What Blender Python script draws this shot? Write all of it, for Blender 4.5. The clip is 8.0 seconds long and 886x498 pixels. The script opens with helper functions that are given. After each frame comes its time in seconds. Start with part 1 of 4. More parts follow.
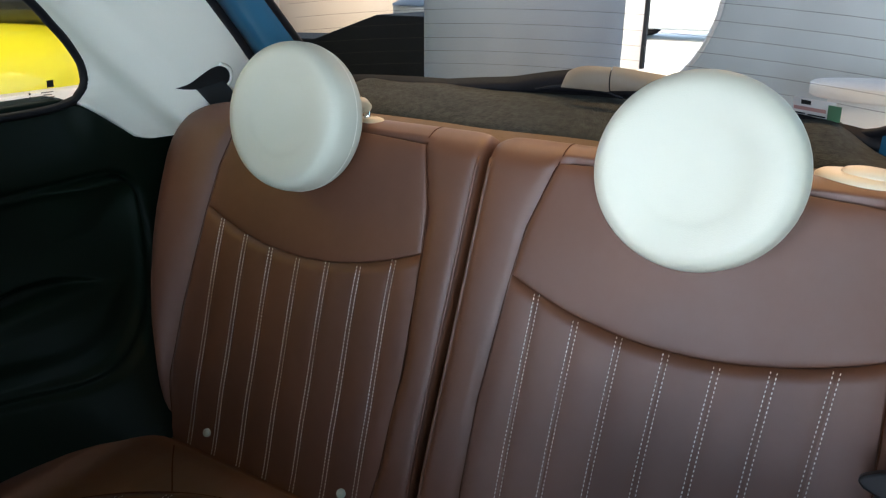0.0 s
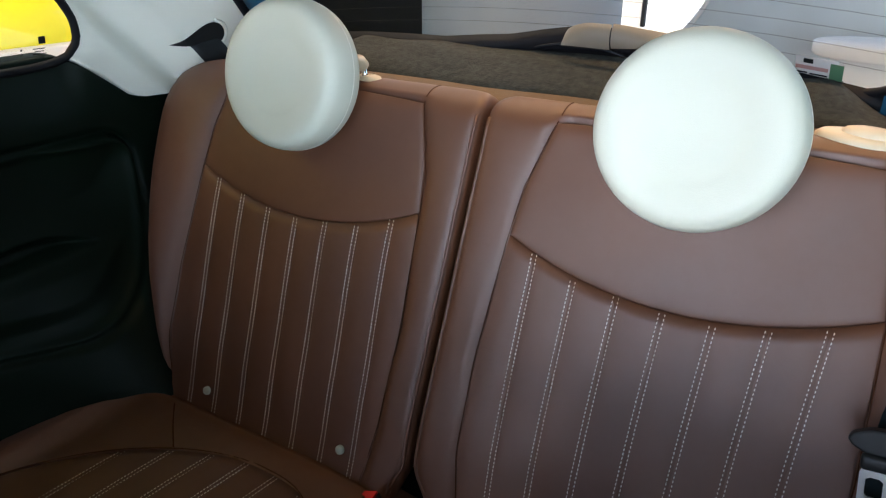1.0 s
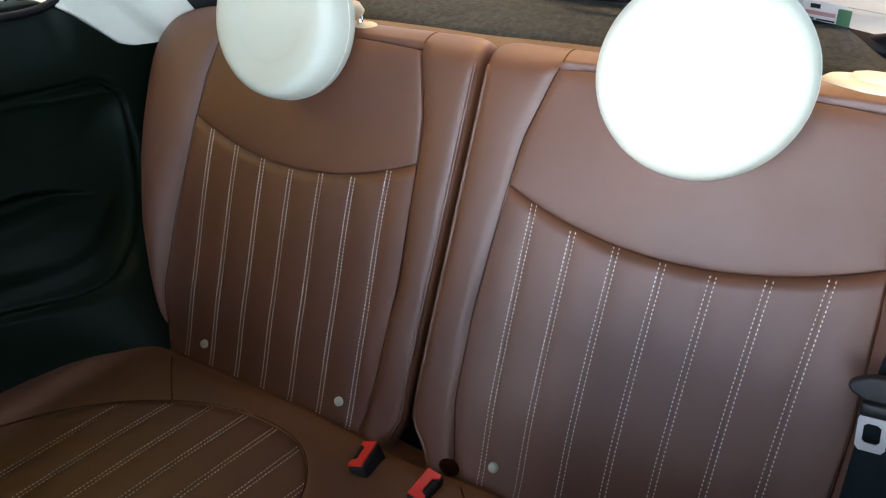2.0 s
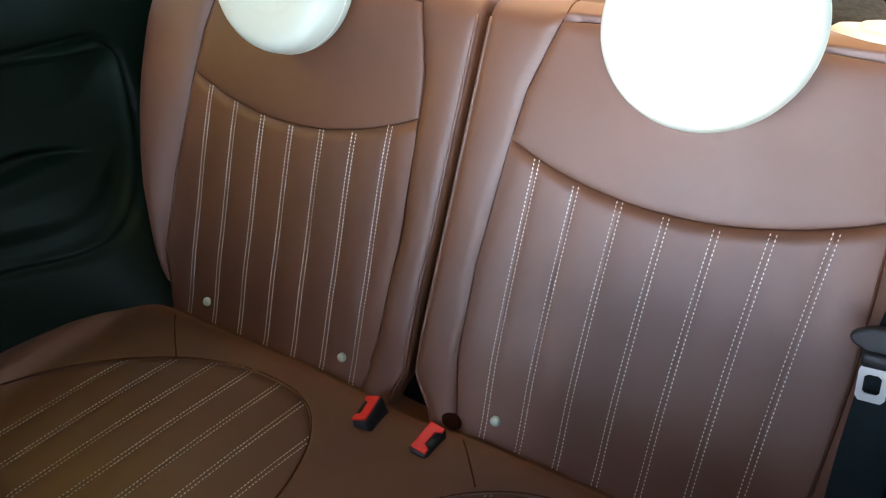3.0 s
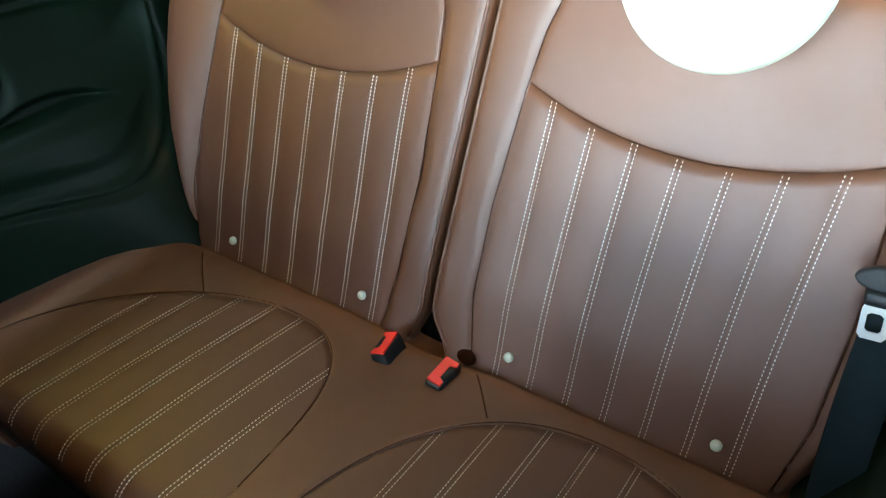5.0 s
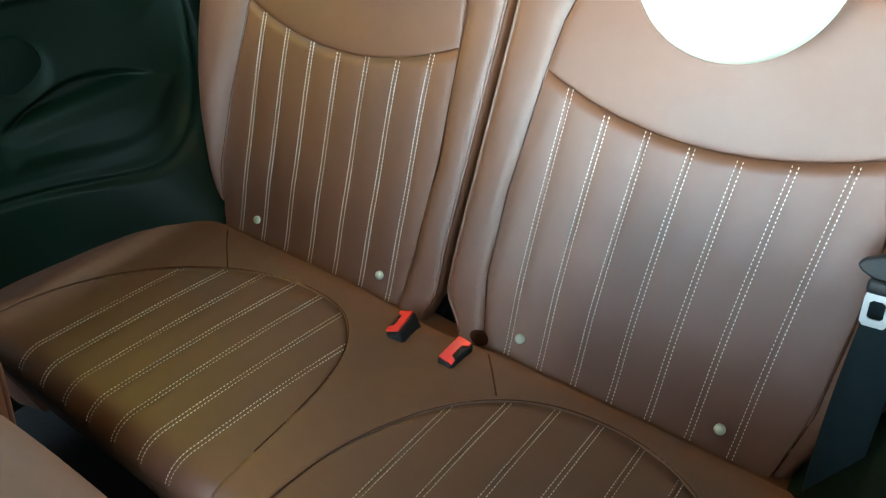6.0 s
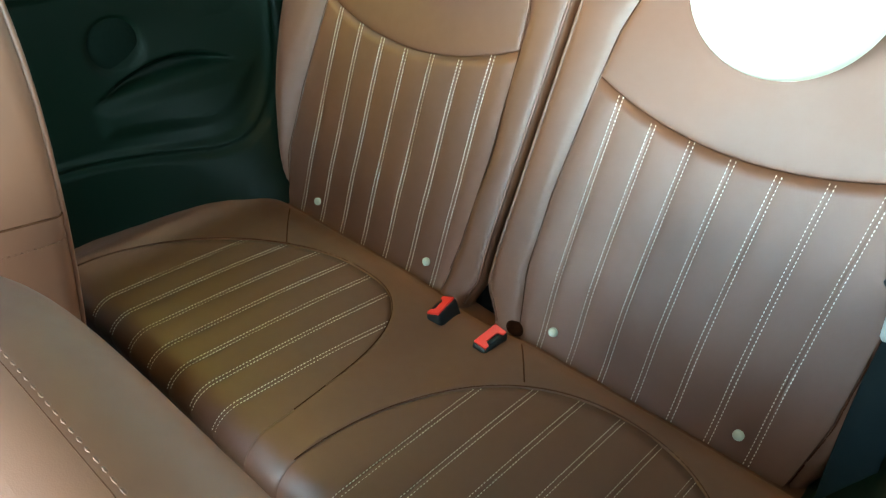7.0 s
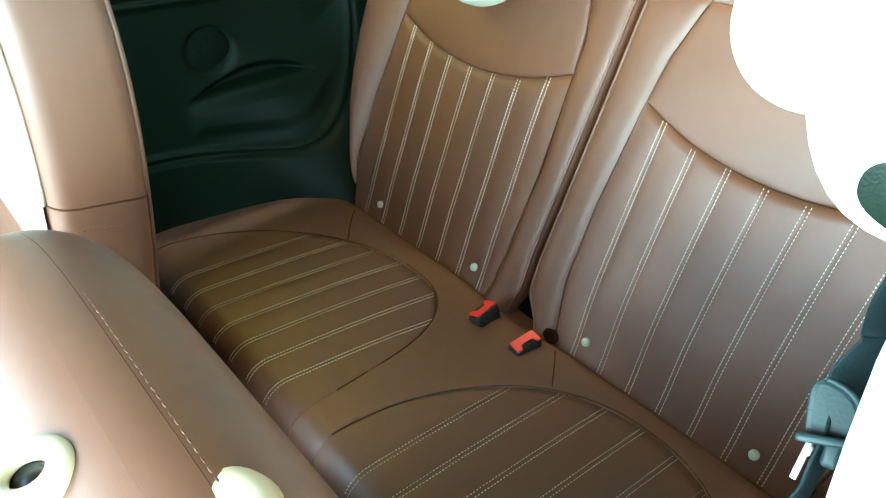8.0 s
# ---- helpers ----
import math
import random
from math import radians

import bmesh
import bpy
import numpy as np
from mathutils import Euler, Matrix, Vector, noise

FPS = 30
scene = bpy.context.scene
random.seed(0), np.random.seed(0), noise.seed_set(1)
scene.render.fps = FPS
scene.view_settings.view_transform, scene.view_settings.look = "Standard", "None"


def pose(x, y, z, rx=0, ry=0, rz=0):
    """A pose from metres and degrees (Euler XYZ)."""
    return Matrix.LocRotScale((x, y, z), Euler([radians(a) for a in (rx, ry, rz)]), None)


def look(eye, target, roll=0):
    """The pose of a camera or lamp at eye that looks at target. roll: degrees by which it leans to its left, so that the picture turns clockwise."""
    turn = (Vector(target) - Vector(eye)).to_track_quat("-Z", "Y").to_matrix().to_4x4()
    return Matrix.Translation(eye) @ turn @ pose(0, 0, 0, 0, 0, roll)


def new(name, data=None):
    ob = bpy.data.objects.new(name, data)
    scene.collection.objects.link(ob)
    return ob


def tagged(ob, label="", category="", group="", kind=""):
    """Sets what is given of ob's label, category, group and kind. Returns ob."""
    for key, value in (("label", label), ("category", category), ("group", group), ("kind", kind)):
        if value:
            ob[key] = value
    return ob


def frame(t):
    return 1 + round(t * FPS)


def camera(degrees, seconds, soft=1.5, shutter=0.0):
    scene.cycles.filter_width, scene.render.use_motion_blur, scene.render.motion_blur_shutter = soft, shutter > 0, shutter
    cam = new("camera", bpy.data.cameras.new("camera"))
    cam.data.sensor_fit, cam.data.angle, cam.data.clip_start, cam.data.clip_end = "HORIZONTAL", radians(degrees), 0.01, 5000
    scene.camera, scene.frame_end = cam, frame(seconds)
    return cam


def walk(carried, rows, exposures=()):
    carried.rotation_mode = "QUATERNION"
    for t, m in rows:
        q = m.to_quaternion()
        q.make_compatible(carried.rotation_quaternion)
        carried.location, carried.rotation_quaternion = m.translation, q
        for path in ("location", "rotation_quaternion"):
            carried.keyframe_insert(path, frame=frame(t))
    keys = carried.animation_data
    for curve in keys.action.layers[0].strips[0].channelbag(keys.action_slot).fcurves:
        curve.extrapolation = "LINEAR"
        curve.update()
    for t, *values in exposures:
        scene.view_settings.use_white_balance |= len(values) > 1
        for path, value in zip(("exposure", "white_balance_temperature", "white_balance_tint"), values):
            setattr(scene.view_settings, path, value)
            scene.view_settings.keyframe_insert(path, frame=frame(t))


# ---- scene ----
cam = camera(63.2, 8.0, 1.25)
PATH = [
    (0, (0.437, -0.634, 1.32), (-0.537, 0.962, 0.609), 0.4),
    (0.5, (0.437, -0.636, 1.318), (-0.528, 0.947, 0.567), 0.5),
    (1, (0.437, -0.634, 1.319), (-0.509, 0.93, 0.507), 0.6),
    (1.5, (0.433, -0.631, 1.314), (-0.492, 0.915, 0.446), 0.6),
    (3, (0.428, -0.636, 1.296), (-0.451, 0.853, 0.291), 0.6),
    (3.5, (0.433, -0.638, 1.296), (-0.442, 0.824, 0.247), 0.2),
    (4, (0.433, -0.648, 1.292), (-0.437, 0.795, 0.215), 0.6),
    (4.5, (0.443, -0.653, 1.292), (-0.447, 0.763, 0.195), 0.5),
    (6, (0.481, -0.675, 1.294), (-0.473, 0.674, 0.167), 0.5),
    (6.5, (0.507, -0.692, 1.3), (-0.517, 0.608, 0.177), 1.4),
    (7, (0.535, -0.707, 1.304), (-0.556, 0.545, 0.189), 2.2),
    (7.5, (0.575, -0.712, 1.315), (-0.59, 0.484, 0.213), 2.9),
    (8, (0.616, -0.722, 1.335), (-0.639, 0.39, 0.245), 2.4),
]
EXPOSURE = [(0.0, -0.94, 6250, 7), (1.0, -0.80, 6250, 8), (1.7, -0.40, 6250, 9), (3.0, 0.22, 6250, 8), (4.5, 0.77, 6200, -4), (6.0, 1.03, 6150, -14), (8.0, 1.11, 6200, -22)]
walk(cam, [(t, look(eye, target, roll)) for t, eye, target, roll in PATH], EXPOSURE)


# ---- light: overcast daylight round a showroom car ----
world = bpy.data.worlds.new("world")
scene.world = world
world.use_nodes = True
wt = world.node_tree
sky = wt.nodes.new("ShaderNodeTexSky")
sky.sky_type, sky.sun_disc, sky.sun_elevation, sky.sun_rotation = "NISHITA", False, radians(40), radians(200)
warm = wt.nodes.new("ShaderNodeMix")
warm.data_type, warm.blend_type = "RGBA", "MULTIPLY"
warm.inputs[0].default_value = 1.0
warm.inputs[7].default_value = (1.0, 0.90, 0.77, 1)
wt.links.new(sky.outputs[0], warm.inputs[6])
wt.links.new(warm.outputs[2], wt.nodes["Background"].inputs[0])
wt.nodes["Background"].inputs[1].default_value = 1.6
sky.dust_density, sky.air_density = 3.0, 0.8


def area_lamp(name, m, sx, sy, watts, color):
    data = bpy.data.lights.new(name, "AREA")
    data.shape, data.size, data.size_y, data.energy, data.color = "RECTANGLE", sx, sy, watts, color
    ob = new(name, data)
    ob.matrix_world = m
    return ob


# daylight from an added, unseen front window through the windscreen, and in the open door and side windows
area_lamp("added_front_light", look((1.1, -3.98, 1.50), (1.1, 0.0, 1.50)), 4.2, 1.3, 274, (0.58, 0.72, 1.0))
area_lamp("windscreen_light", look((0.0, -1.50, 1.20), (0.0, -0.986, 0.343)), 1.25, 0.78, 44, (0.56, 0.71, 1.0))
# two unseen warm showroom lamps, added to shine in through the rear glass
area_lamp("added_rear_lamp", look((-0.35, 2.9, 2.45), (0.05, 0.2, 1.1)), 1.3, 0.5, 55, (1.0, 0.56, 0.24))
area_lamp("added_top_lamp", look((-0.15, 0.85, 3.3), (-0.05, 0.25, 1.1)), 1.2, 0.5, 98, (1.0, 0.57, 0.25))
area_lamp("side_window_light", look((0.73, -0.18, 1.25), (0.0, 0.0, 1.0)), 0.5, 0.2, 1.3, (0.60, 0.80, 1.0))
# light thrown in through the other side window by the yellow car beside it
area_lamp("yellow_window_light", look((-0.80, -0.26, 1.40), (0.1, -0.32, 0.5)), 0.35, 0.2, 1.65, (1.0, 0.66, 0.13))
area_lamp("door_light", look((1.75, -1.90, 1.40), (0.0, 0.0, 0.95)), 1.6, 0.9, 85.0, (0.62, 0.82, 1.0))
# unseen lamp added between the two cars to brighten the yellow one
area_lamp("yellow_car_fill", look((-1.1, 0.6, 3.2), (-2.1, 0.5, 0.9)), 1.2, 0.4, 60, (1.0, 0.94, 0.82))

# ---- materials ----


def material(name, base, rough=0.5, metal=0.0, second=None, scale=6.0, grain=0.0, grain_scale=600.0, coat=0.0, vary=0.0, spec=0.5, coat_rough=0.03):
    """A surface with two-scale colour variation and fine relief."""
    mat = bpy.data.materials.new(name)
    mat.use_nodes = True
    nt = mat.node_tree
    p = nt.nodes["Principled BSDF"]
    p.inputs["Metallic"].default_value = metal
    p.inputs["Coat Weight"].default_value = coat
    p.inputs["Coat Roughness"].default_value = coat_rough
    p.inputs["Specular IOR Level"].default_value = spec
    tc = nt.nodes.new("ShaderNodeTexCoord")
    big = nt.nodes.new("ShaderNodeTexNoise")
    big.inputs["Scale"].default_value, big.inputs["Detail"].default_value = scale, 6
    nt.links.new(tc.outputs["Object"], big.inputs["Vector"])
    mix = nt.nodes.new("ShaderNodeMix")
    mix.data_type = "RGBA"
    second = second or tuple(c * 0.82 for c in base)
    mix.inputs[6].default_value, mix.inputs[7].default_value = (*second, 1), (*base, 1)
    ramp = nt.nodes.new("ShaderNodeMapRange")
    ramp.inputs[1].default_value, ramp.inputs[2].default_value = 0.3, 0.7
    nt.links.new(big.outputs[0], ramp.inputs[0])
    nt.links.new(ramp.outputs[0], mix.inputs[0])
    nt.links.new(mix.outputs[2], p.inputs["Base Color"])
    rr = nt.nodes.new("ShaderNodeMapRange")
    rr.inputs[3].default_value, rr.inputs[4].default_value = rough * 0.88, min(1.0, rough * 1.12)
    mid = nt.nodes.new("ShaderNodeTexNoise")
    mid.inputs["Scale"].default_value, mid.inputs["Detail"].default_value = scale * 9, 4
    nt.links.new(tc.outputs["Object"], mid.inputs["Vector"])
    nt.links.new(mid.outputs[0], rr.inputs[0])
    nt.links.new(rr.outputs[0], p.inputs["Roughness"])
    if vary:
        info = nt.nodes.new("ShaderNodeObjectInfo")
        hsv = nt.nodes.new("ShaderNodeHueSaturation")
        vr = nt.nodes.new("ShaderNodeMapRange")
        vr.inputs[3].default_value, vr.inputs[4].default_value = 1 - vary, 1 + vary
        nt.links.new(info.outputs["Random"], vr.inputs[0])
        nt.links.new(vr.outputs[0], hsv.inputs["Value"])
        nt.links.new(mix.outputs[2], hsv.inputs["Color"])
        nt.links.new(hsv.outputs[0], p.inputs["Base Color"])
    if grain:
        fine = nt.nodes.new("ShaderNodeTexVoronoi")
        fine.inputs["Scale"].default_value = grain_scale
        nt.links.new(tc.outputs["Object"], fine.inputs["Vector"])
        soft = nt.nodes.new("ShaderNodeTexNoise")
        soft.inputs["Scale"].default_value, soft.inputs["Detail"].default_value = scale * 3, 5
        nt.links.new(tc.outputs["Object"], soft.inputs["Vector"])
        add = nt.nodes.new("ShaderNodeMath")
        add.operation = "MULTIPLY_ADD"
        add.inputs[1].default_value = 4.0
        nt.links.new(soft.outputs[0], add.inputs[0])
        nt.links.new(fine.outputs[0], add.inputs[2])
        bump = nt.nodes.new("ShaderNodeBump")
        bump.inputs["Strength"].default_value, bump.inputs["Distance"].default_value = grain, 0.0006
        nt.links.new(add.outputs[0], bump.inputs["Height"])
        nt.links.new(bump.outputs[0], p.inputs["Normal"])
    return mat


def glass_material(name, tint, gloss):
    """Thin window glass: clear, with a mirror sheen that grows towards grazing angles."""
    mat = bpy.data.materials.new(name)
    mat.use_nodes = True
    nt = mat.node_tree
    nt.nodes.remove(nt.nodes["Principled BSDF"])
    clear, shine, mix = nt.nodes.new("ShaderNodeBsdfTransparent"), nt.nodes.new("ShaderNodeBsdfGlossy"), nt.nodes.new("ShaderNodeMixShader")
    clear.inputs[0].default_value = (*tint, 1)
    shine.inputs["Roughness"].default_value = 0.02
    fres = nt.nodes.new("ShaderNodeFresnel")
    fres.inputs[0].default_value = gloss
    nt.links.new(fres.outputs[0], mix.inputs[0])
    nt.links.new(clear.outputs[0], mix.inputs[1])
    nt.links.new(shine.outputs[0], mix.inputs[2])
    nt.links.new(mix.outputs[0], nt.nodes["Material Output"].inputs[0])
    return mat


LEATHER = material("brown_leather", (0.104, 0.0300, 0.0056), 0.60, second=(0.084, 0.0238, 0.0043), scale=7, grain=0.07, grain_scale=1200, spec=0.8, coat=0.52, coat_rough=0.55)
LEATHER_RIB = material("brown_leather_rib", (0.104, 0.0300, 0.0056), 0.60, second=(0.086, 0.0244, 0.0045), scale=9, grain=0.10, grain_scale=1200, vary=0.06, spec=0.8, coat=0.52, coat_rough=0.55)
SEAM = material("seam_leather", (0.062, 0.020, 0.006), 0.8, spec=0.2)
# near-black for the shade painted into the gap between the backrests
GAP_SHADE = material("gap_shade_black", (0.003, 0.0028, 0.0028), 1.0, scale=60, grain=0.5, grain_scale=300, spec=0.0)
# dark brown for the shade painted in behind the buckle
BUCKLE_SHADE = material("buckle_shade_brown", (0.034, 0.013, 0.008), 1.0, scale=60, grain=0.5, grain_scale=300, spec=0.0)
IVORY = material("ivory_leather", (0.61, 0.61, 0.485), 0.55, second=(0.58, 0.58, 0.46), scale=5, grain=0.2, grain_scale=800)
IVORY_TRIM = material("ivory_trim", (0.85, 0.84, 0.72), 0.5, second=(0.81, 0.80, 0.68), scale=4, grain=0.25, grain_scale=900)
# unseen headliner; this tan is picked so that its bounce warms the cushion
HEADLINER = material("headliner_cloth", (0.24, 0.175, 0.095), 0.9, scale=12, grain=0.4, grain_scale=500)
CREAM = material("cream_plastic", (0.66, 0.57, 0.39), 0.4, grain=0.1)
# trim and speaker: the lens haze's green cast is put into the base colour
DARK = material("dark_trim_hazed", (0.0026, 0.0086, 0.0044), 0.46, second=(0.0019, 0.0062, 0.0032), scale=5, grain=0.2, grain_scale=900, spec=0.15)
SPEAKER = material("speaker_cloth", (0.0026, 0.0080, 0.0046), 0.8, scale=40, grain=0.3, grain_scale=700, spec=0.12)
BLACK = material("black_plastic", (0.009, 0.011, 0.012), 0.45, grain=0.15, spec=0.35)
FADED_BLACK = material("matt_black_plastic", (0.012, 0.026, 0.029), 0.55, grain=0.1, spec=0.3)
WEBBING = material("belt_webbing", (0.006, 0.013, 0.016), 0.75, grain=0.3, grain_scale=1600, spec=0.15)
RUBBER = material("rubber_seal", (0.005, 0.005, 0.007), 0.6, grain=0.2, spec=0.25)
FELT = material("felt", (0.034, 0.040, 0.035), 0.95, second=(0.010, 0.013, 0.011), scale=110, grain=1.0, grain_scale=260)
TAUPE = material("taupe_carpet", (0.16, 0.115, 0.075), 0.9, scale=30, grain=0.8, grain_scale=400)
CARPET = material("black_carpet", (0.018, 0.015, 0.014), 0.95, scale=40, grain=0.8, grain_scale=300)
THREAD = material("ivory_thread", (0.84, 0.77, 0.68), 0.7)
SNAP = material("snap_stud", (0.50, 0.56, 0.49), 0.4)
MUSHROOM = material("mushroom_plastic", (0.20, 0.17, 0.125), 0.5, grain=0.2)
WIRE = material("heater_print", (0.05, 0.045, 0.04), 0.9, spec=0.1)
RED = material("red_plastic", (0.80, 0.035, 0.030), 0.35, grain=0.1)
CHROME = material("chrome", (0.82, 0.83, 0.84), 0.18, metal=1.0)
STEEL = material("belt_steel", (0.75, 0.77, 0.76), 0.3, metal=0.7)
BLUE = material("blue_paint", (0.035, 0.15, 0.25), 0.3, coat=0.6, scale=3)
YELLOW = material("yellow_paint", (0.95, 0.87, 0.02), 0.35, coat=0.6, scale=2)
PALE = material("pale_blue_paint", (0.62, 0.69, 0.73), 0.3, coat=0.6, scale=2)
WHITE = material("white_laminate", (0.82, 0.81, 0.79), 0.4, scale=3)
GREY = material("grey_column", (0.30, 0.36, 0.44), 0.55, scale=3, grain=0.2, grain_scale=200)
# dark, so that the added, unseen ceiling throws little light back
UNSEEN_CEILING = material("unseen_ceiling_dark", (0.10, 0.10, 0.11), 0.8, scale=2)
TILE = material("showroom_tile", (0.62, 0.55, 0.47), 0.3, second=(0.56, 0.49, 0.41), scale=2)
PAVING = material("pale_paving", (0.80, 0.79, 0.77), 0.8, scale=3, grain=0.5, grain_scale=60)
CHARCOAL = material("charcoal_laminate", (0.012, 0.014, 0.018), 0.75, scale=4, spec=0.2)
DARKGLASS = material("dark_glass", (0.02, 0.022, 0.025), 0.08, coat=0.5)
TYRE = material("tyre_rubber", (0.02, 0.02, 0.02), 0.8)
FADED = material("faded_red_print", (0.55, 0.30, 0.28), 0.5)
GREEN = material("green_print", (0.10, 0.22, 0.12), 0.5)
GLASS = glass_material("window_glass", (0.93, 0.97, 0.96), 1.30)

# ---- mesh helpers ----


def thing(name, at, label, category, group="", kind=""):
    """An empty at the base of a thing, to which its parts are tied."""
    return tagged(place_empty(name, at), label, category, group, kind)


def place_empty(name, at):
    ob = new(name)
    ob.empty_display_size = 0.05
    ob.location = at
    return ob


def tie(ob, parent):
    """Parts are modelled in world places; the tie takes the parents' offsets away."""
    ob.parent = parent
    ob.matrix_parent_inverse = stand(parent).inverted()


def stand(ob):
    """Where an object stands in the world, before the scene is first evaluated."""
    own = Matrix.Translation(ob.location)
    return stand(ob.parent) @ ob.matrix_parent_inverse @ own if ob.parent else own


def mesh_part(name, verts, faces, mat, parent=None, label="", smooth=True):
    me = bpy.data.meshes.new(name)
    me.from_pydata([tuple(v) for v in verts], [], faces)
    me.polygons.foreach_set("use_smooth", [smooth] * len(me.polygons))
    me.materials.append(mat)
    me.update()
    ob = new(name, me)
    if parent:
        tie(ob, parent)
    if label:
        tagged(ob, label)
    return ob


def part(name, bm, mat, parent=None, label="", smooth=True):
    me = bpy.data.meshes.new(name)
    bm.to_mesh(me)
    bm.free()
    me.polygons.foreach_set("use_smooth", [smooth] * len(me.polygons))
    me.materials.append(mat)
    ob = new(name, me)
    if parent:
        tie(ob, parent)
    if label:
        tagged(ob, label)
    return ob


def sheet(name, rows, mat, parent=None, label="", flip=False, close=False):
    """A mesh from rows of points; close joins the last column to the first."""
    n = len(rows[0])
    verts = [p for r in rows for p in r]
    faces = []
    for i in range(len(rows) - 1):
        for j in range(n if close else n - 1):
            a, b = i * n + j, i * n + (j + 1) % n
            q = (a, b, b + n, a + n)
            faces.append(q[::-1] if flip else q)
    return mesh_part(name, verts, faces, mat, parent, label)


def tube(name, pts, r, mat, parent=None, label="", sides=8, closed=False, flat=1.0):
    """A round bar along a line of points."""
    pts = [Vector(p) for p in pts]
    rows = []
    for i, p in enumerate(pts):
        a, b = (pts[i - 1], pts[(i + 1) % len(pts)]) if closed else (pts[max(i - 1, 0)], pts[min(i + 1, len(pts) - 1)])
        d = (b - a).normalized()
        u = d.cross(Vector((0.31, 0.2, 0.93))).normalized()
        v = d.cross(u)
        rows.append([p + r * (math.cos(k * math.tau / sides) * u + flat * math.sin(k * math.tau / sides) * v) for k in range(sides)])
    if closed:
        rows.append(rows[0])
    else:
        rows = [[pts[0]] * sides] + rows + [[pts[-1]] * sides]
    return sheet(name, rows, mat, parent, label, close=True)


def rounded_box(name, size, m, mat, parent=None, label="", bevel=0.005, segs=3):
    bm = bmesh.new()
    bmesh.ops.create_cube(bm, size=1)
    bmesh.ops.scale(bm, vec=size, verts=bm.verts)
    bmesh.ops.bevel(bm, geom=bm.edges[:], offset=bevel, segments=segs, affect="EDGES", profile=0.5)
    bmesh.ops.transform(bm, matrix=m, verts=bm.verts)
    return part(name, bm, mat, parent, label)


def prism(name, outline, depth, m, mat, parent=None, label="", bevel=0.0):
    """An outline in x and z, pushed out along y by depth."""
    bm = bmesh.new()
    f = bm.faces.new([bm.verts.new((x, 0, z)) for x, z in outline])
    out = bmesh.ops.extrude_face_region(bm, geom=[f])
    bmesh.ops.translate(bm, vec=(0, depth, 0), verts=[v for v in out["geom"] if isinstance(v, bmesh.types.BMVert)])
    bmesh.ops.recalc_face_normals(bm, faces=bm.faces[:])
    if bevel:
        bmesh.ops.bevel(bm, geom=bm.edges[:], offset=bevel, segments=2, affect="EDGES", profile=0.5)
    bmesh.ops.transform(bm, matrix=m, verts=bm.verts)
    return part(name, bm, mat, parent, label, smooth=False)


def lathe(name, profile, m, mat, parent=None, label="", sides=48):
    """A profile of (radius, height) turned about the local z axis."""
    rows = [[m @ Vector((r * math.cos(k * math.tau / sides), r * math.sin(k * math.tau / sides), h)) for k in range(sides)] for r, h in profile]
    return sheet(name, rows, mat, parent, label, close=True)


def step(t):
    t = min(1.0, max(0.0, t))
    return t * t * (3 - 2 * t)


def lerp(a, b, t):
    return a + (b - a) * t


def spread(n, a=0.0, b=1.0):
    return [lerp(a, b, i / (n - 1)) for i in range(n)]


def ease_ends(n):
    """Steps from 0 to 1 that crowd towards both ends."""
    return [0.5 - 0.5 * math.cos(math.pi * i / (n - 1)) for i in range(n)]


def smooth_line(pts, n):
    """A smooth curve through points."""
    p = [Vector(q) for q in pts]
    p = [2 * p[0] - p[1]] + p + [2 * p[-1] - p[-2]]
    out = []
    for i in range(1, len(p) - 2):
        for k in range(n):
            t = k / n
            out.append(0.5 * (2 * p[i] + (p[i + 1] - p[i - 1]) * t + (2 * p[i - 1] - 5 * p[i] + 4 * p[i + 1] - p[i + 2]) * t * t + (3 * p[i] - p[i - 1] - 3 * p[i + 1] + p[i + 2]) * t ** 3))
    return out + [p[-2]]


def stitches(name, a_line, mat, parent, long=0.0031, gap=0.0019, wide=0.0018, high=0.0007):
    """A row of thread dashes along one or more lines of points, each point with its normal."""
    verts, faces = [], []
    for line in a_line:
        total = sum((line[k + 1][0] - line[k][0]).length for k in range(len(line) - 1))
        pos = 0.0
        cum = [0.0]
        for k in range(len(line) - 1):
            cum.append(cum[-1] + (line[k + 1][0] - line[k][0]).length)

        def at(dist):
            k = 0
            while k < len(cum) - 2 and cum[k + 1] < dist:
                k += 1
            f = (dist - cum[k]) / max(1e-9, cum[k + 1] - cum[k])
            return line[k][0].lerp(line[k + 1][0], f), line[k][1].lerp(line[k + 1][1], f).normalized()
        while pos + long < total:
            (p, n), (q, _) = at(pos), at(pos + long)
            d = (q - p).normalized()
            side = d.cross(n).normalized() * wide * 0.5
            mid, top = p.lerp(q, 0.5), n * high
            b = len(verts)
            verts += [p - n * 0.0004, mid + side - n * 0.0003, q - n * 0.0004, mid - side - n * 0.0003,
                      p.lerp(q, 0.2) + side * 0.6 + top, p.lerp(q, 0.8) + side * 0.6 + top, p.lerp(q, 0.8) - side * 0.6 + top, p.lerp(q, 0.2) - side * 0.6 + top]
            faces += [(b + 4, b + 5, b + 6, b + 7), (b, b + 1, b + 4), (b + 1, b + 5, b + 4), (b + 1, b + 2, b + 5), (b + 2, b + 6, b + 5),
                      (b + 2, b + 3, b + 6), (b + 3, b + 7, b + 6), (b + 3, b, b + 7), (b, b + 4, b + 7)]
            pos += long + gap
    return mesh_part(name, verts, faces, mat, parent, smooth=False)


# ---- rear seat backs: a plane leaning back 23 degrees ----
ES, EN = Vector((0, 0.39, 0.921)), Vector((0, -0.921, 0.39))


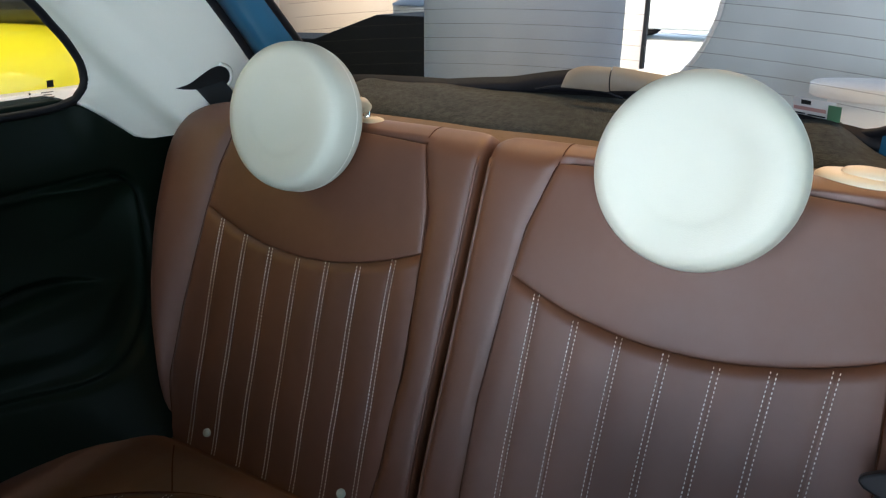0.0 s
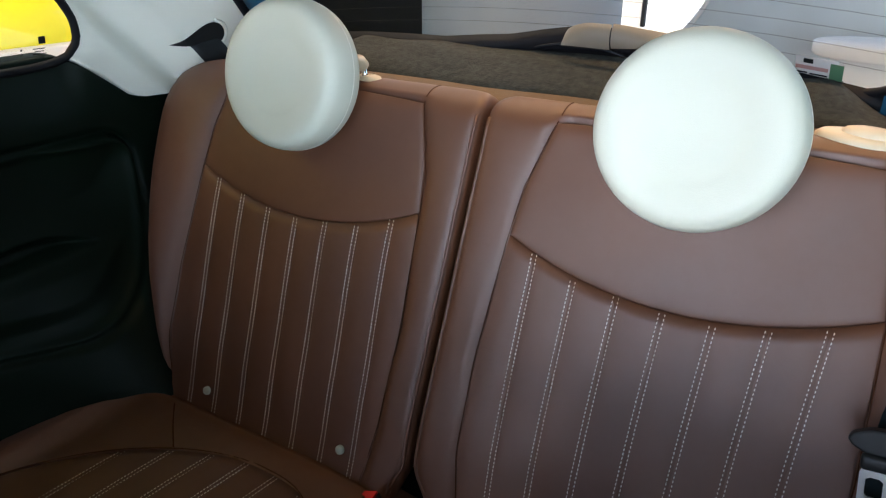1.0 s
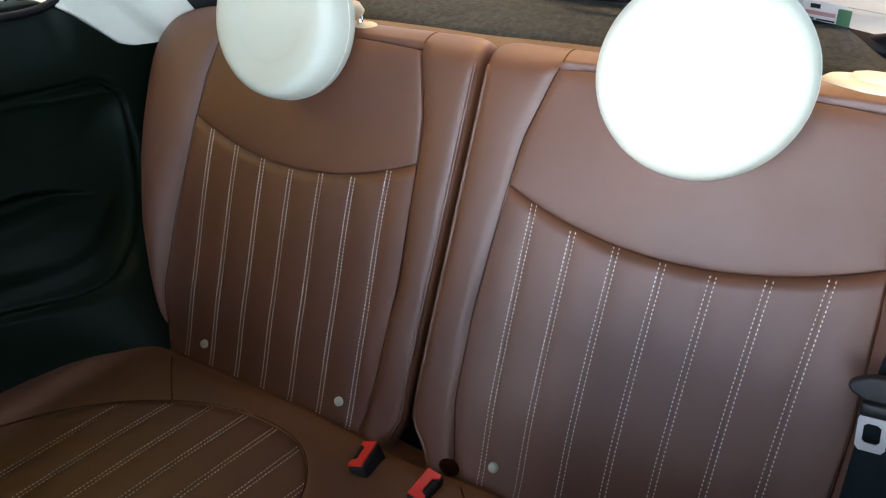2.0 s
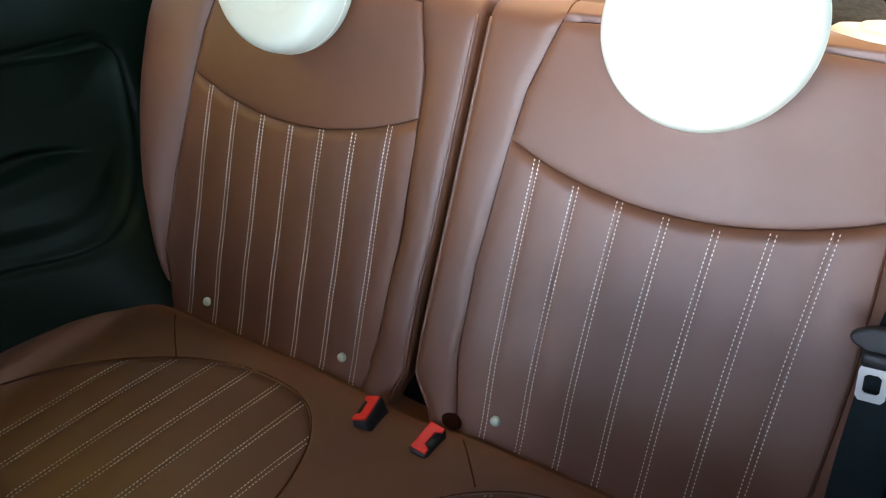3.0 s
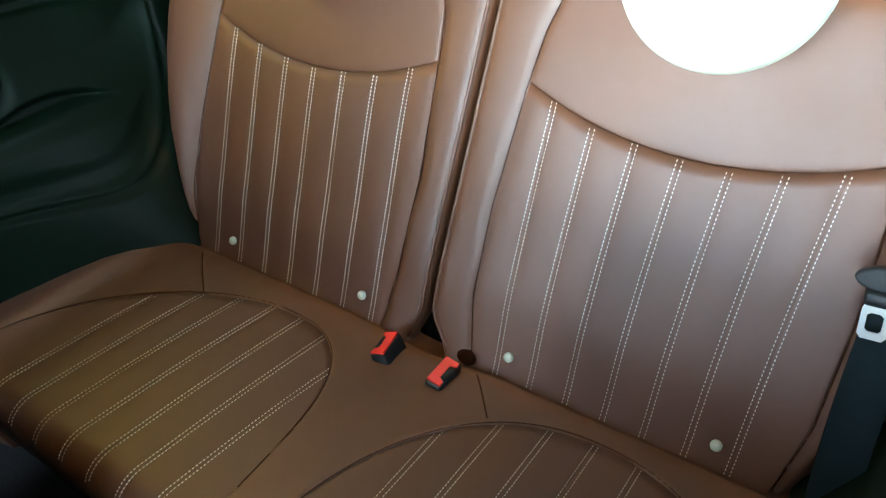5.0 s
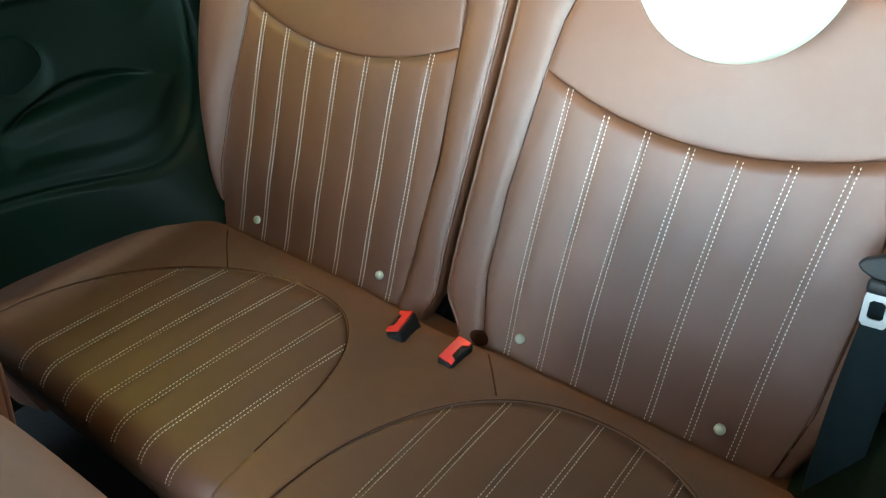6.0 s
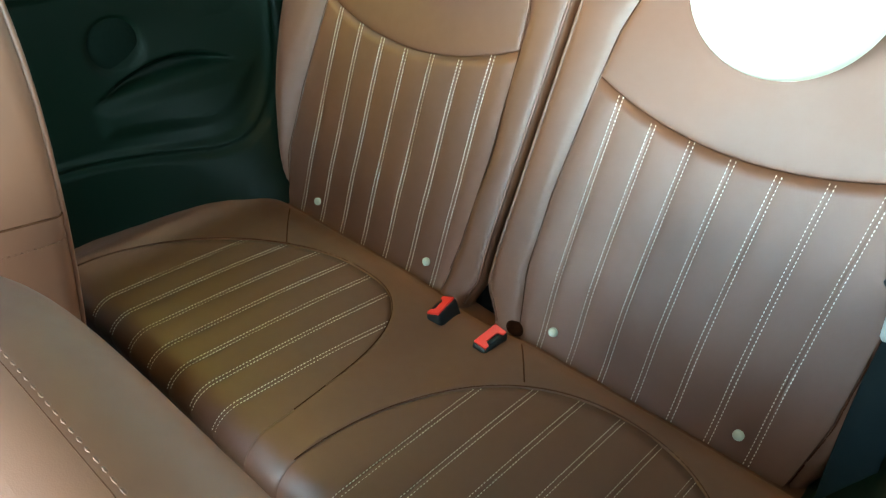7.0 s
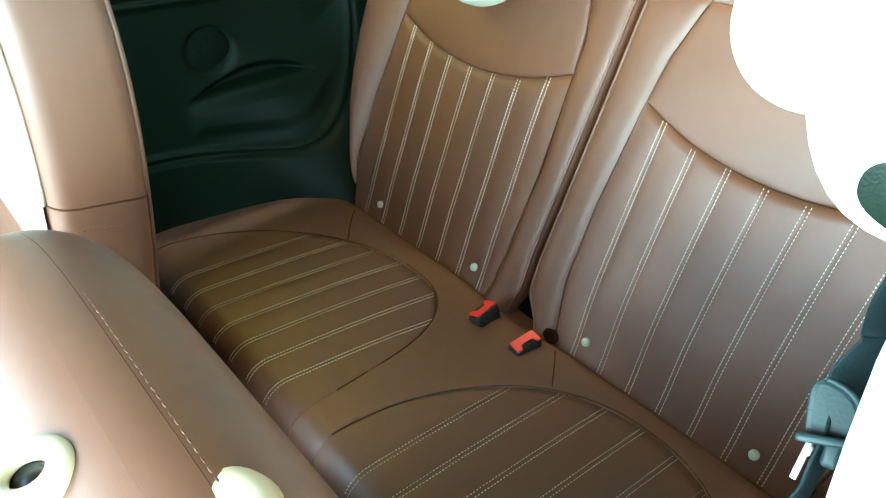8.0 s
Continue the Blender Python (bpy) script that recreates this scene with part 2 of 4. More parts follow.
def on_back(x, s, n=0.0):
    """A place on the seat back: x across, s up along it (0.92 at 0.92 m height), n out of it."""
    return Vector((x, 0.12, 0.92)) + (s - 0.92) * ES + n * EN


def panel_half(s):
    return float(np.interp(s, [0.55, 0.60, 0.67, 0.80, 0.96, 1.03, 1.125], [0.195, 0.205, 0.217, 0.220, 0.212, 0.205, 0.178]))


def arc_height(xl):
    return 0.9205 + 0.046 * min(1.2, (xl / 0.212) ** 2)


def fold(d, r):
    return -(r - math.sqrt(max(0.0, r * r - (r - d) ** 2))) if d < r else 0.0


def outer_edge(s):
    """The edge at the side trim: upright above, drawn in towards the cushion."""
    return float(np.interp(s, [0.55, 0.60, 0.68, 0.757, 0.82, 0.876, 0.94, 0.99], [0.495, 0.515, 0.558, 0.600, 0.622, 0.636, 0.645, 0.648])) if s < 1.03 else 0.528 + math.sqrt(max(0.0, 0.12 ** 2 - (s - 1.03) ** 2))


def inner_edge(s, side):
    """The edge at the gap between the halves, which lies a little off the car's middle; one half is rounder at its foot."""
    at = -0.0010 if side > 0 else 0.0100
    if s < 0.67:
        return at + (0.034 * step((0.635 - s) / 0.065) if side > 0 else 0.014 * step((0.625 - s) / 0.05))
    return at if s < 1.122 else at + 0.028 - math.sqrt(max(0.0, 0.028 ** 2 - (s - 1.122) ** 2))


def pillow(d, high=0.0015, soft=0.010):
    """Height of a padded panel at d metres from its seam."""
    return -0.0004 + high * (1 - math.exp(-max(0.0, d) / soft))


def rib_height(d):
    """Height of a padded rib at d metres from its seam: a flat strip between the two rows of thread, then a soft swell."""
    return -0.0004 * math.exp(-(d / 0.0008) ** 2) + 0.0015 * (1 - math.exp(-max(0.0, d - 0.0034) / 0.0080))


def tuck(s):
    """The foot of the seat back turns under, towards the cushion."""
    return -0.010 * step((0.70 - s) / 0.13)


S_TOP = 1.150


def cover_height(o, s, side):
    """Height of the outer cover at o metres from the car's middle."""
    lo, hi = inner_edge(s, side), outer_edge(s)
    n = tuck(s) + fold(o - lo, 0.013) + fold(hi - o, 0.060) + fold(S_TOP - s, 0.05)
    n = max(n, -0.085)
    n += 0.0016 * noise.noise(Vector((o * 24, s * 9, 7))) * step((o - lo) / 0.02)
    if side < 0:
        # puckers at the foot of the bolster beside the gap
        for po, ps, ang in ((0.052, 0.668, 0.5), (0.040, 0.640, -0.7), (0.060, 0.610, 1.1)):
            a = (o - po) * math.cos(ang) + (s - ps) * math.sin(ang)
            b = (s - ps) * math.cos(ang) - (o - po) * math.sin(ang)
            n -= 0.0030 * math.exp(-(a / 0.0045) ** 2 - (b / 0.024) ** 2)
    off = abs(o - 0.28) - panel_half(s)
    if s < 1.125 and off < 0:
        n -= 0.013 * step(-off / 0.006)
    elif off > 0:
        room = (lo if o < 0.28 else hi) - 0.28
        f = off / max(0.01, abs(room) - panel_half(s))
        n += (0.0025 if o < 0.28 else 0.013) * math.sin(math.pi * min(1.0, f) ** 0.8) * step((1.13 - s) / 0.06)
    return n


# where a rib is cut across: close together at its two seams
RIB_STEPS = [0.0, 0.02, 0.05, 0.085, 0.13, 0.19, 0.27, 0.38, 0.5, 0.62, 0.73, 0.81, 0.87, 0.915, 0.95, 0.98, 1.0]

bench = thing("rear_bench", (0, -0.1, 0.335), "brown leather rear bench with ribbed stitched backs and oval seat inserts", "rear bench")


def seat_back(side, lean, stud_in, stud_out, label):
    """One half of the rear bench's back. side: -1 or 1; lean: how far its ribs drift at the bottom."""
    cx = side * 0.28
    # cover
    rows = []
    for s in [0.55, 0.58] + spread(26, 0.60, 1.10) + [S_TOP - 0.05 * (1 - math.sin(a * math.pi / 24)) for a in range(1, 13)]:
        lo, hi = inner_edge(s, side), outer_edge(s)
        row = []
        us = [0.0, 0.001, 0.004, 0.009, 0.016, 0.024, 0.034, 0.05] + spread(44, 0.07, 0.86) + [0.885, 0.91, 0.935, 0.955, 0.975, 0.988, 0.996, 1.0]
        os_ = [lerp(lo, hi, u) for u in us]
        row.append(on_back(side * (lo + 0.004), s, -0.12))
        row += [on_back(side * o, s, cover_height(o, s, side)) for o in os_]
        row.append(on_back(side * (hi - 0.004), s, -0.12))
        rows.append(row)
    rows.append([on_back(p.x, S_TOP - 0.004, 0) + (-0.115) * EN for p in rows[-1]])
    back = sheet("backrest", rows, LEATHER, bench, label, flip=side < 0)
    # upper panel, smooth, closed below by a sagging seam
    rows = []
    nu, nv = 41, 21
    for v in ease_ends(nv):
        row = []
        for u in ease_ends(nu):
            xl0 = lerp(-1, 1, u)
            s = lerp(arc_height(xl0 * 0.212), 1.121 - 0.006 * xl0 * xl0, v)
            xl = xl0 * (panel_half(s) - 0.0015)
            e = min((1 - abs(xl0)) * 0.2, (s - arc_height(xl)), (1.121 - 0.006 * xl0 * xl0 - s) + 0.010)
            n = fold(S_TOP - s, 0.05) + pillow(e, 0.0020, 0.004) + 0.003 * (1 - xl0 ** 2) * math.sin(math.pi * v)
            n += 0.0016 * noise.noise(Vector((xl * 14 + cx * 9, s * 14, 3))) * step(e / 0.03)
            row.append(on_back(cx + xl, s, n))
        rows.append(row)
    rows = [[p - 0.012 * EN for p in rows[0]]] + rows + [[p - 0.012 * EN for p in rows[-1]]]
    rows = [[r[0] - 0.012 * EN] + r + [r[-1] - 0.012 * EN] for r in rows]
    sheet("upper_panel", rows, LEATHER, back)
    # ribs between the seams
    s_low = 0.560

    def seam_x(k, s):
        if k == 0 or k == 8:
            return (-1 if k == 0 else 1) * (panel_half(s) - 0.0015) + lean * 0.25 * step((0.93 - s) / 0.35)
        f = (0.94 - s) / 0.34
        if side < 0:
            return (k - 4) * lerp(0.0567, 0.0557, f) + lean * step(f / 0.85)
        return (k - 4) * lerp(0.0562, 0.0526, f) - 0.0025 + lean * f - 0.002 * math.sin(math.pi * min(1.0, max(0.0, f)))
    for k in range(8):
        rows = []
        for v in spread(22):
            row = []
            for u in RIB_STEPS:
                x_top = lerp(seam_x(k, 0.93), seam_x(k + 1, 0.93), u)
                s = lerp(s_low, arc_height(x_top) - 0.001, v)
                a, b = seam_x(k, s), seam_x(k + 1, s)
                xl = lerp(a, b, u)
                e = min(xl - a, b - xl, arc_height(x_top) - s + 0.0042)
                n = tuck(s) + rib_height(e) + 0.0010 * noise.noise(Vector((xl * 22 + cx * 7, s * 16, k)))
                row.append(on_back(cx + xl, s, n))
            rows.append(row)
        rows.append([p - 0.010 * EN for p in rows[-1]])
        sheet("rib", rows, LEATHER_RIB, back)
    for k in range(1, 8):
        lines = []
        for d in (-0.0033, 0.0033):
            ss = spread(30, 0.570, arc_height(seam_x(k, 0.93)) - 0.0005)
            lines.append([(on_back(cx + seam_x(k, s) + d, s, tuck(s) + 0.0003), EN) for s in ss])
        stitches("stitching", lines, THREAD, back, 0.0038, 0.0015, 0.0014, 0.0006)
    # creases where the bolsters meet the inset panel
    for sg in (-1, 1):
        line = []
        for s in spread(50, 0.575, 1.118):
            o = 0.28 + sg * (panel_half(s) + 0.0005)
            line.append(on_back(side * o, s, cover_height(o, s, side) - 0.0004))
        tube("crease", line, 0.0008, SEAM, back, sides=5)
    # welt along the gap between the two halves
    tube("piping", [on_back(side * (inner_edge(s, side) + 0.005), s, cover_height(inner_edge(s, side) + 0.005, s, side) + 0.0005) for s in spread(40, 0.575, 1.11)], 0.0026, LEATHER, back)
    for sg in (-1, 1):
        tube("cross_seam", [on_back(cx + sg * 0.1795, s, cover_height(abs(cx + sg * 0.1795), s, side) + 0.0002) for s in spread(8, 1.126, 1.1485)], 0.0009, SEAM, back, sides=5)
    for xs in (stud_in, stud_out):
        m = Matrix.Translation(on_back(xs, 0.608, -0.002)) @ EN.to_track_quat("Z", "Y").to_matrix().to_4x4()
        lathe("snap_stud", [(0.0001, 0.0032), (0.0035, 0.0030), (0.0055, 0.0022), (0.0068, 0.0005), (0.0070, -0.003)], m, SNAP, back, "pale grey-green plastic snap stud", 20)
    return back


seat_back(-1, 0.0150, -0.1176, -0.392, "brown leather backrest beside the dark side trim")
seat_back(1, -0.0025, 0.1337, 0.411, "brown leather backrest behind the hanging belt")


# ---- rear bench cushion ----
CR, CQ = 0.045, 0.376


def cushion_top(x, q):
    z = 0.620 - 0.020 * step((q - 0.15) / 0.5)
    z -= 0.010 * math.exp(-(x / 0.075) ** 2) * step((0.30 - q) / 0.2)
    z -= 0.022 * math.exp(-max(0.0, q - 0.012) / 0.016)
    return z - 0.045 * step((abs(x) - 0.52) / 0.14)


def on_cushion(x, q, n=0.0):
    """A place on the cushion: q metres forward from its rear edge and on over the front edge, n out of it."""
    if q <= CQ:
        return Vector((x, -q, cushion_top(x, q) + n))
    z0 = cushion_top(x, CQ) - CR
    a = (q - CQ) / CR
    if a <= math.pi / 2:
        return Vector((x, -CQ - (CR + n) * math.sin(a), z0 + (CR + n) * math.cos(a)))
    return Vector((x, -CQ - CR - n + 0.25 * (q - CQ - CR * math.pi / 2), z0 - (q - CQ - CR * math.pi / 2)))


# the two stitched inserts: crown (x, q), then reach, fullness and depth of the shoulder on each side, seam by seam place and drift
INSERTS = (
    {"crown": (-0.200, 0.074), "low": (0.335, 1.75, 0.40), "high": (0.172, 3.1, 0.40), "first": -0.4250, "pitch": 0.0545, "drift": 0.115},
    {"crown": (0.295, 0.060), "low": (0.262, 2.05, 0.41), "high": (0.235, 2.3, 0.40), "first": 0.1080, "pitch": 0.0552, "drift": 0.045},
)


def insert_rear(ins, x):
    """How far from the cushion's rear edge the insert begins at x; None beside it."""
    xl = x - ins["crown"][0]
    reach, full, end = ins["low"] if xl < 0 else ins["high"]
    f = abs(xl) / reach
    return None if f >= 1 else end - (end - ins["crown"][1]) * (1 - f ** full) ** (1 / full)


def insert_seam(ins, k, q):
    """x of the insert's seams: 0 and 8 are its sides."""
    c = ins["crown"][0]
    if k == 0:
        return c - ins["low"][0] * 0.9985
    if k == 8:
        return c + ins["high"][0] * 0.9985
    return min(c + ins["high"][0] * 0.99, ins["first"] + ins["pitch"] * (k - 1) + ins["drift"] * (0.42 - min(q, 0.45)))


def cushion():
    rows = []
    qs = spread(9, -0.03, 0.05) + spread(110, 0.055, CQ) + [CQ + CR * a * math.pi / 16 for a in range(1, 9)] + [CQ + CR * 1.58 + d for d in (0.05, 0.12, 0.17)]
    xs = spread(361, -0.68, 0.68)
    for q in qs:
        row = []
        for x in xs:
            best = 0.0
            for ins in INSERTS:
                q0 = insert_rear(ins, x)
                if q0 is not None:
                    c = ins["crown"][0]
                    inside = min(q - q0, x - c + ins["low"][0], c + ins["high"][0] - x)
                    best = max(best, step(inside / 0.006))
            n = -0.008 * best + 0.0022 * noise.noise(Vector((x * 9, q * 9, 1))) + 0.0009 * noise.noise(Vector((x * 31, q * 24, 4)))
            row.append(on_cushion(x, q, n))
        rows.append(row)
    pad = sheet("cushion", rows, LEATHER, bench, "brown leather bench cushion with two oval inserts", flip=True)
    q_end = CQ + CR * 1.571 + 0.05
    for ins in INSERTS:
        for k in range(8):
            rows = []
            for v in spread(36):
                row = []
                for u in RIB_STEPS:
                    x = lerp(insert_seam(ins, k, 0.2), insert_seam(ins, k + 1, 0.2), u)
                    for _ in range(3):
                        q0 = insert_rear(ins, x) + 0.001
                        q = lerp(q0, q_end, v ** 0.9)
                        xa, xb = insert_seam(ins, k, q), insert_seam(ins, k + 1, q)
                        x = lerp(xa, xb, u)
                    e = min(x - xa + (0.004 if k == 0 else 0), xb - x + (0.004 if k == 7 else 0), q - q0 + 0.004)
                    n = rib_height(e) + 0.0012 * noise.noise(Vector((x * 14, q * 12, k))) - 0.0028
                    row.append(on_cushion(x, q, n))
                rows.append(row)
            rows = [[p - Vector((0, 0, 0.009)) for p in rows[0]]] + rows
            sheet("insert_rib", rows, LEATHER_RIB, pad, flip=True)
        for k in range(1, 8):
            rowsets = []
            for d in (-0.0033, 0.0033):
                start = 0.1
                for _ in range(4):
                    start = (insert_rear(ins, insert_seam(ins, k, start) + d) or 0.3) + 0.004
                line = []
                for q in spread(40, start, CQ + CR * 1.3):
                    x = insert_seam(ins, k, q) + d
                    line.append((on_cushion(x, q, -0.0024), (on_cushion(x, q, 0.01) - on_cushion(x, q, 0)).normalized()))
                rowsets.append(line)
            stitches("stitching", rowsets, THREAD, pad, 0.0035, 0.0016, 0.0012, 0.0005)
        c = ins["crown"][0]
        edge = [c - ins["low"][0] * math.cos(a) for a in spread(45, 0.06, math.pi / 2)] + [c + ins["high"][0] * math.sin(a) for a in spread(35, 0.04, math.pi / 2 - 0.06)]
        tube("insert_seam", [on_cushion(x, insert_rear(ins, x), -0.0003) for x in edge], 0.0009, SEAM, pad, "dark seam round the insert", sides=6)
    for x0, q0, x1, q1, x2, q2 in ((0.159, 0.099, 0.126, 0.058, 0.106, 0.034), (-0.337, 0.113, -0.380, 0.078, -0.428, 0.036)):
        line = smooth_line([(x0, q0, 0), (x1, q1, 0), (x2, q2, 0)], 6)
        tube("cross_seam", [on_cushion(p.x, p.y, 0.0004) for p in line], 0.0011, SEAM, pad)
    return pad


cushion()
# black block put in for the shade in the gap between the backrests
rounded_box("gap_shade_block", (0.070, 0.05, 0.20), Matrix.Translation(on_back(-0.004, 0.61, -0.062)) @ pose(0, 0, 0, -23, 0, 0), GAP_SHADE, bench, "black block painted as the shade in the gap between the backrests", 0.012, 3)


# ---- head restraints ----
def headrest(x, label):
    head = thing("rear_headrest", (x, 0.22, 1.112), label, "headrest", "rear headrests")
    m = Matrix.Translation((x + 0.003, 0.108, 1.134)) @ Vector((0, -0.975, 0.22)).to_track_quat("Z", "Y").to_matrix().to_4x4() @ Matrix.Diagonal((1.03, 1.005, 1, 1))
    prof = [(0.0002, -0.0042), (0.03, -0.0037), (0.048, -0.0018), (0.060, 0.0016), (0.072, 0.0040), (0.083, 0.0048), (0.0905, 0.0036), (0.0966, -0.0002), (0.1015, -0.0065), (0.1046, -0.0175),
            (0.1057, -0.031), (0.1048, -0.043), (0.101, -0.053), (0.092, -0.060), (0.06, -0.064), (0.0002, -0.065)]
    fine = [(p.x, p.y) for p in smooth_line([(a, b, 0) for a, b in prof], 4)]
    lathe("pad", [(max(a, 0.0002), b) for a, b in fine], m, IVORY, head, "round ivory leather pad with a dished face", 96)
    tube("seam_line", [m @ Vector((0.1052 * math.cos(k * math.tau / 96), 0.1052 * math.sin(k * math.tau / 96), -0.0345)) for k in range(96)], 0.0010, IVORY_TRIM, head, closed=True, sides=6)
    for sx in (-0.066, 0.066):
        tube("arm", smooth_line([(x + sx, 0.150, 1.125), (x + sx, 0.185, 1.142), (x + sx, 0.212, 1.143), (x + sx, 0.224, 1.134)], 6), 0.0095, CREAM, head, "cream plastic arm sleeve", sides=12)
        tube("post", [(x + sx, 0.224, 1.136), (x + sx, 0.230, 1.10)], 0.0045, CHROME, head, "chrome post", sides=12)
        g = Matrix.Translation((x + sx + 0.004, 0.232, 1.110)) @ Matrix.Diagonal((1.35, 0.85, 1, 1))
        lathe("guide", [(0.017, -0.006), (0.0165, 0.004), (0.0145, 0.0085), (0.010, 0.0105), (0.006, 0.0108), (0.0055, 0.004)], g, CREAM, head, "cream plastic post guide", 28)
    return head


headrest(-0.288, "round ivory headrest over the brown backrest, near the pillar")
headrest(0.277, "round ivory headrest over the brown backrest, near the release button")

release = thing("backrest_release", (0.438, 0.246, 1.112), "cream plastic oval seat release button on top of the seat back", "release button")
rm = pose(0.438, 0.246, 1.116, 4, 3, -4)
lathe("base", [(0.0001, 0.006), (0.7, 0.006), (0.9, 0.0045), (1.0, 0.000), (0.99, -0.012)], rm @ Matrix.Diagonal((0.056, 0.026, 1, 1)), CREAM, release, sides=40)
lathe("push_button", [(0.0001, 0.0135), (0.6, 0.0130), (0.88, 0.0105), (1.0, 0.006), (1.0, 0.002)], rm @ Matrix.Translation((0.001, 0.002, 0)) @ Matrix.Diagonal((0.032, 0.0145, 1, 1)), CREAM, release, sides=36)


# ---- belt buckles ----
def buckle(x, y, turn, flip, tilt, label):
    """A buckle standing out of the cushion; flip puts its slot on the other side."""
    b = thing("seat_belt_buckle", (x, y, 0.600), label, "belt buckle", "rear belt buckles")
    m = pose(x, y, 0.6035, tilt[0], tilt[1], turn) @ Matrix.Diagonal((0.86, 0.88, 0.9, 1))
    rounded_box("housing", (0.031, 0.058, 0.050), m, BLACK, b, "black plastic housing", 0.006, 3)
    sx = -1 if flip else 1
    out = [(-0.0125 * sx, -0.0255), (0.0125 * sx, -0.0255), (0.0125 * sx, -0.018), (0.003 * sx, -0.013), (0.003 * sx, 0.012), (0.0125 * sx, 0.016), (0.0125 * sx, 0.0255), (-0.0125 * sx, 0.0255)]
    up = m @ Matrix.Translation((0, 0, 0.0232)) @ pose(0, 0, 0, 90)
    prism("red_button", out, 0.0045, up, RED, b, "red plastic release button", 0.0008)
    rounded_box("slot", (0.008, 0.024, 0.004), m @ Matrix.Translation((0.0085 * sx, 0.001, 0.0245)), BLACK, b, "black latch slot", 0.001, 1)
    rounded_box("stem", (0.024, 0.012, 0.05), m @ Matrix.Translation((0, 0.022, -0.03)), BLACK, b, "", 0.003, 2)
    return b


buckle(-0.021, -0.058, 8, True, (4, -20), "black seat belt buckle with red button standing up from the cushion")
buckle(0.0695, -0.0615, -3, False, (8, 6), "black seat belt buckle with red button, lying towards the seat back")
# flat dark patch that paints in the shaded hollow behind the buckle
liner = lathe("buckle_shade_patch", [(0.0001, 0.0012), (0.6, 0.0011), (0.9, 0.0006), (1.0, -0.002)], Matrix.Translation(on_back(0.071, 0.582, -0.0075)) @ EN.to_track_quat("Z", "Y").to_matrix().to_4x4() @ Matrix.Diagonal((0.016, 0.012, 1, 1)), BUCKLE_SHADE, None, "", 28)
tagged(liner, "dark patch painted for the shaded hollow behind the buckle", "buckle loop")


# ---- belts ----
def webbing(name, pts, across, wide, parent, n=6, mat=None):
    """A belt strap along a line of points, across giving the direction of its width at each point."""
    line = smooth_line(pts, n)
    acr = smooth_line(across, n)
    rows = []
    for i, p in enumerate(line):
        d = (line[min(i + 1, len(line) - 1)] - line[max(i - 1, 0)]).normalized()
        a = (acr[i] - d * acr[i].dot(d)).normalized()
        nn = d.cross(a).normalized()
        h = wide / 2
        rows.append([p - a * h, p - a * (h - 0.001) + nn * 0.0008, p - a * h * 0.4 + nn * 0.0010, p + a * h * 0.4 + nn * 0.0010, p + a * (h - 0.001) + nn * 0.0008,
                     p + a * h, p + a * (h - 0.001) - nn * 0.0006, p - a * (h - 0.001) - nn * 0.0006])
    return sheet(name, rows, mat or WEBBING, parent, close=True)


def tongue(parent, m):
    """A latch plate with its plastic grip, hanging down from m; local x across, z up."""
    prism("grip", [(-0.030, 0.001), (-0.025, 0.008), (-0.006, 0.016), (0.032, 0.018), (0.032, -0.013), (-0.008, -0.013), (-0.024, -0.006)], 0.015, m, BLACK, parent, "black plastic grip", 0.003)
    rounded_box("grip_neck", (0.034, 0.013, 0.018), m @ Matrix.Translation((0.004, 0, -0.020)), BLACK, parent, "", 0.005, 3)
    bm = bmesh.new()
    outer = [(-0.013, -0.024), (0.013, -0.024), (0.0165, -0.034), (0.0165, -0.064), (0.012, -0.069), (-0.012, -0.069), (-0.0165, -0.064), (-0.0165, -0.034)]
    inner = [(-0.005, -0.037), (0.005, -0.037), (0.0095, -0.040), (0.0095, -0.057), (0.006, -0.060), (-0.006, -0.060), (-0.0095, -0.057), (-0.0095, -0.040)]
    ring = [[bm.verts.new((x, y, z)) for x, z in o] for y in (-0.0012, 0.0012) for o in (outer, inner)]
    for k in range(8):
        j = (k + 1) % 8
        bm.faces.new((ring[0][k], ring[0][j], ring[1][j], ring[1][k]))
        bm.faces.new((ring[2][k], ring[3][k], ring[3][j], ring[2][j]))
        bm.faces.new((ring[0][k], ring[2][k], ring[2][j], ring[0][j]))
        bm.faces.new((ring[1][k], ring[1][j], ring[3][j], ring[3][k]))
    bmesh.ops.recalc_face_normals(bm, faces=bm.faces[:])
    bmesh.ops.transform(bm, matrix=m @ Matrix.Translation((0.004, 0, 0)), verts=bm.verts)
    part("latch_plate", bm, STEEL, parent, "bright steel latch plate with a square hole", smooth=False)


belt = thing("rear_seat_belt", (0.53, -0.04, 0.585), "dark grey seat belt with steel tongue hanging over the backrest", "seat belt")
webbing("webbing", [(0.598, 0.260, 1.12), (0.575, 0.16, 1.02), (0.530, 0.072, 0.92), (0.525, 0.018, 0.80), (0.531, -0.017, 0.68), (0.540, -0.035, 0.585)],
        [(0.75, -0.5, 0.1), (0.9, -0.4, 0.2), (0.95, -0.2, 0.2), (0.97, -0.1, 0.2), (0.97, -0.1, 0.2), (0.97, -0.1, 0.2)], 0.047, belt)
tongue(belt, pose(0.502, 0.026, 0.891, -14, -8, -4) @ Matrix.Diagonal((0.76, 0.9, 0.84, 1)))

lbelt = thing("rear_seat_belt", (-0.60, 0.26, 1.085), "black seat belt leaving the slot in the ivory pillar", "seat belt")
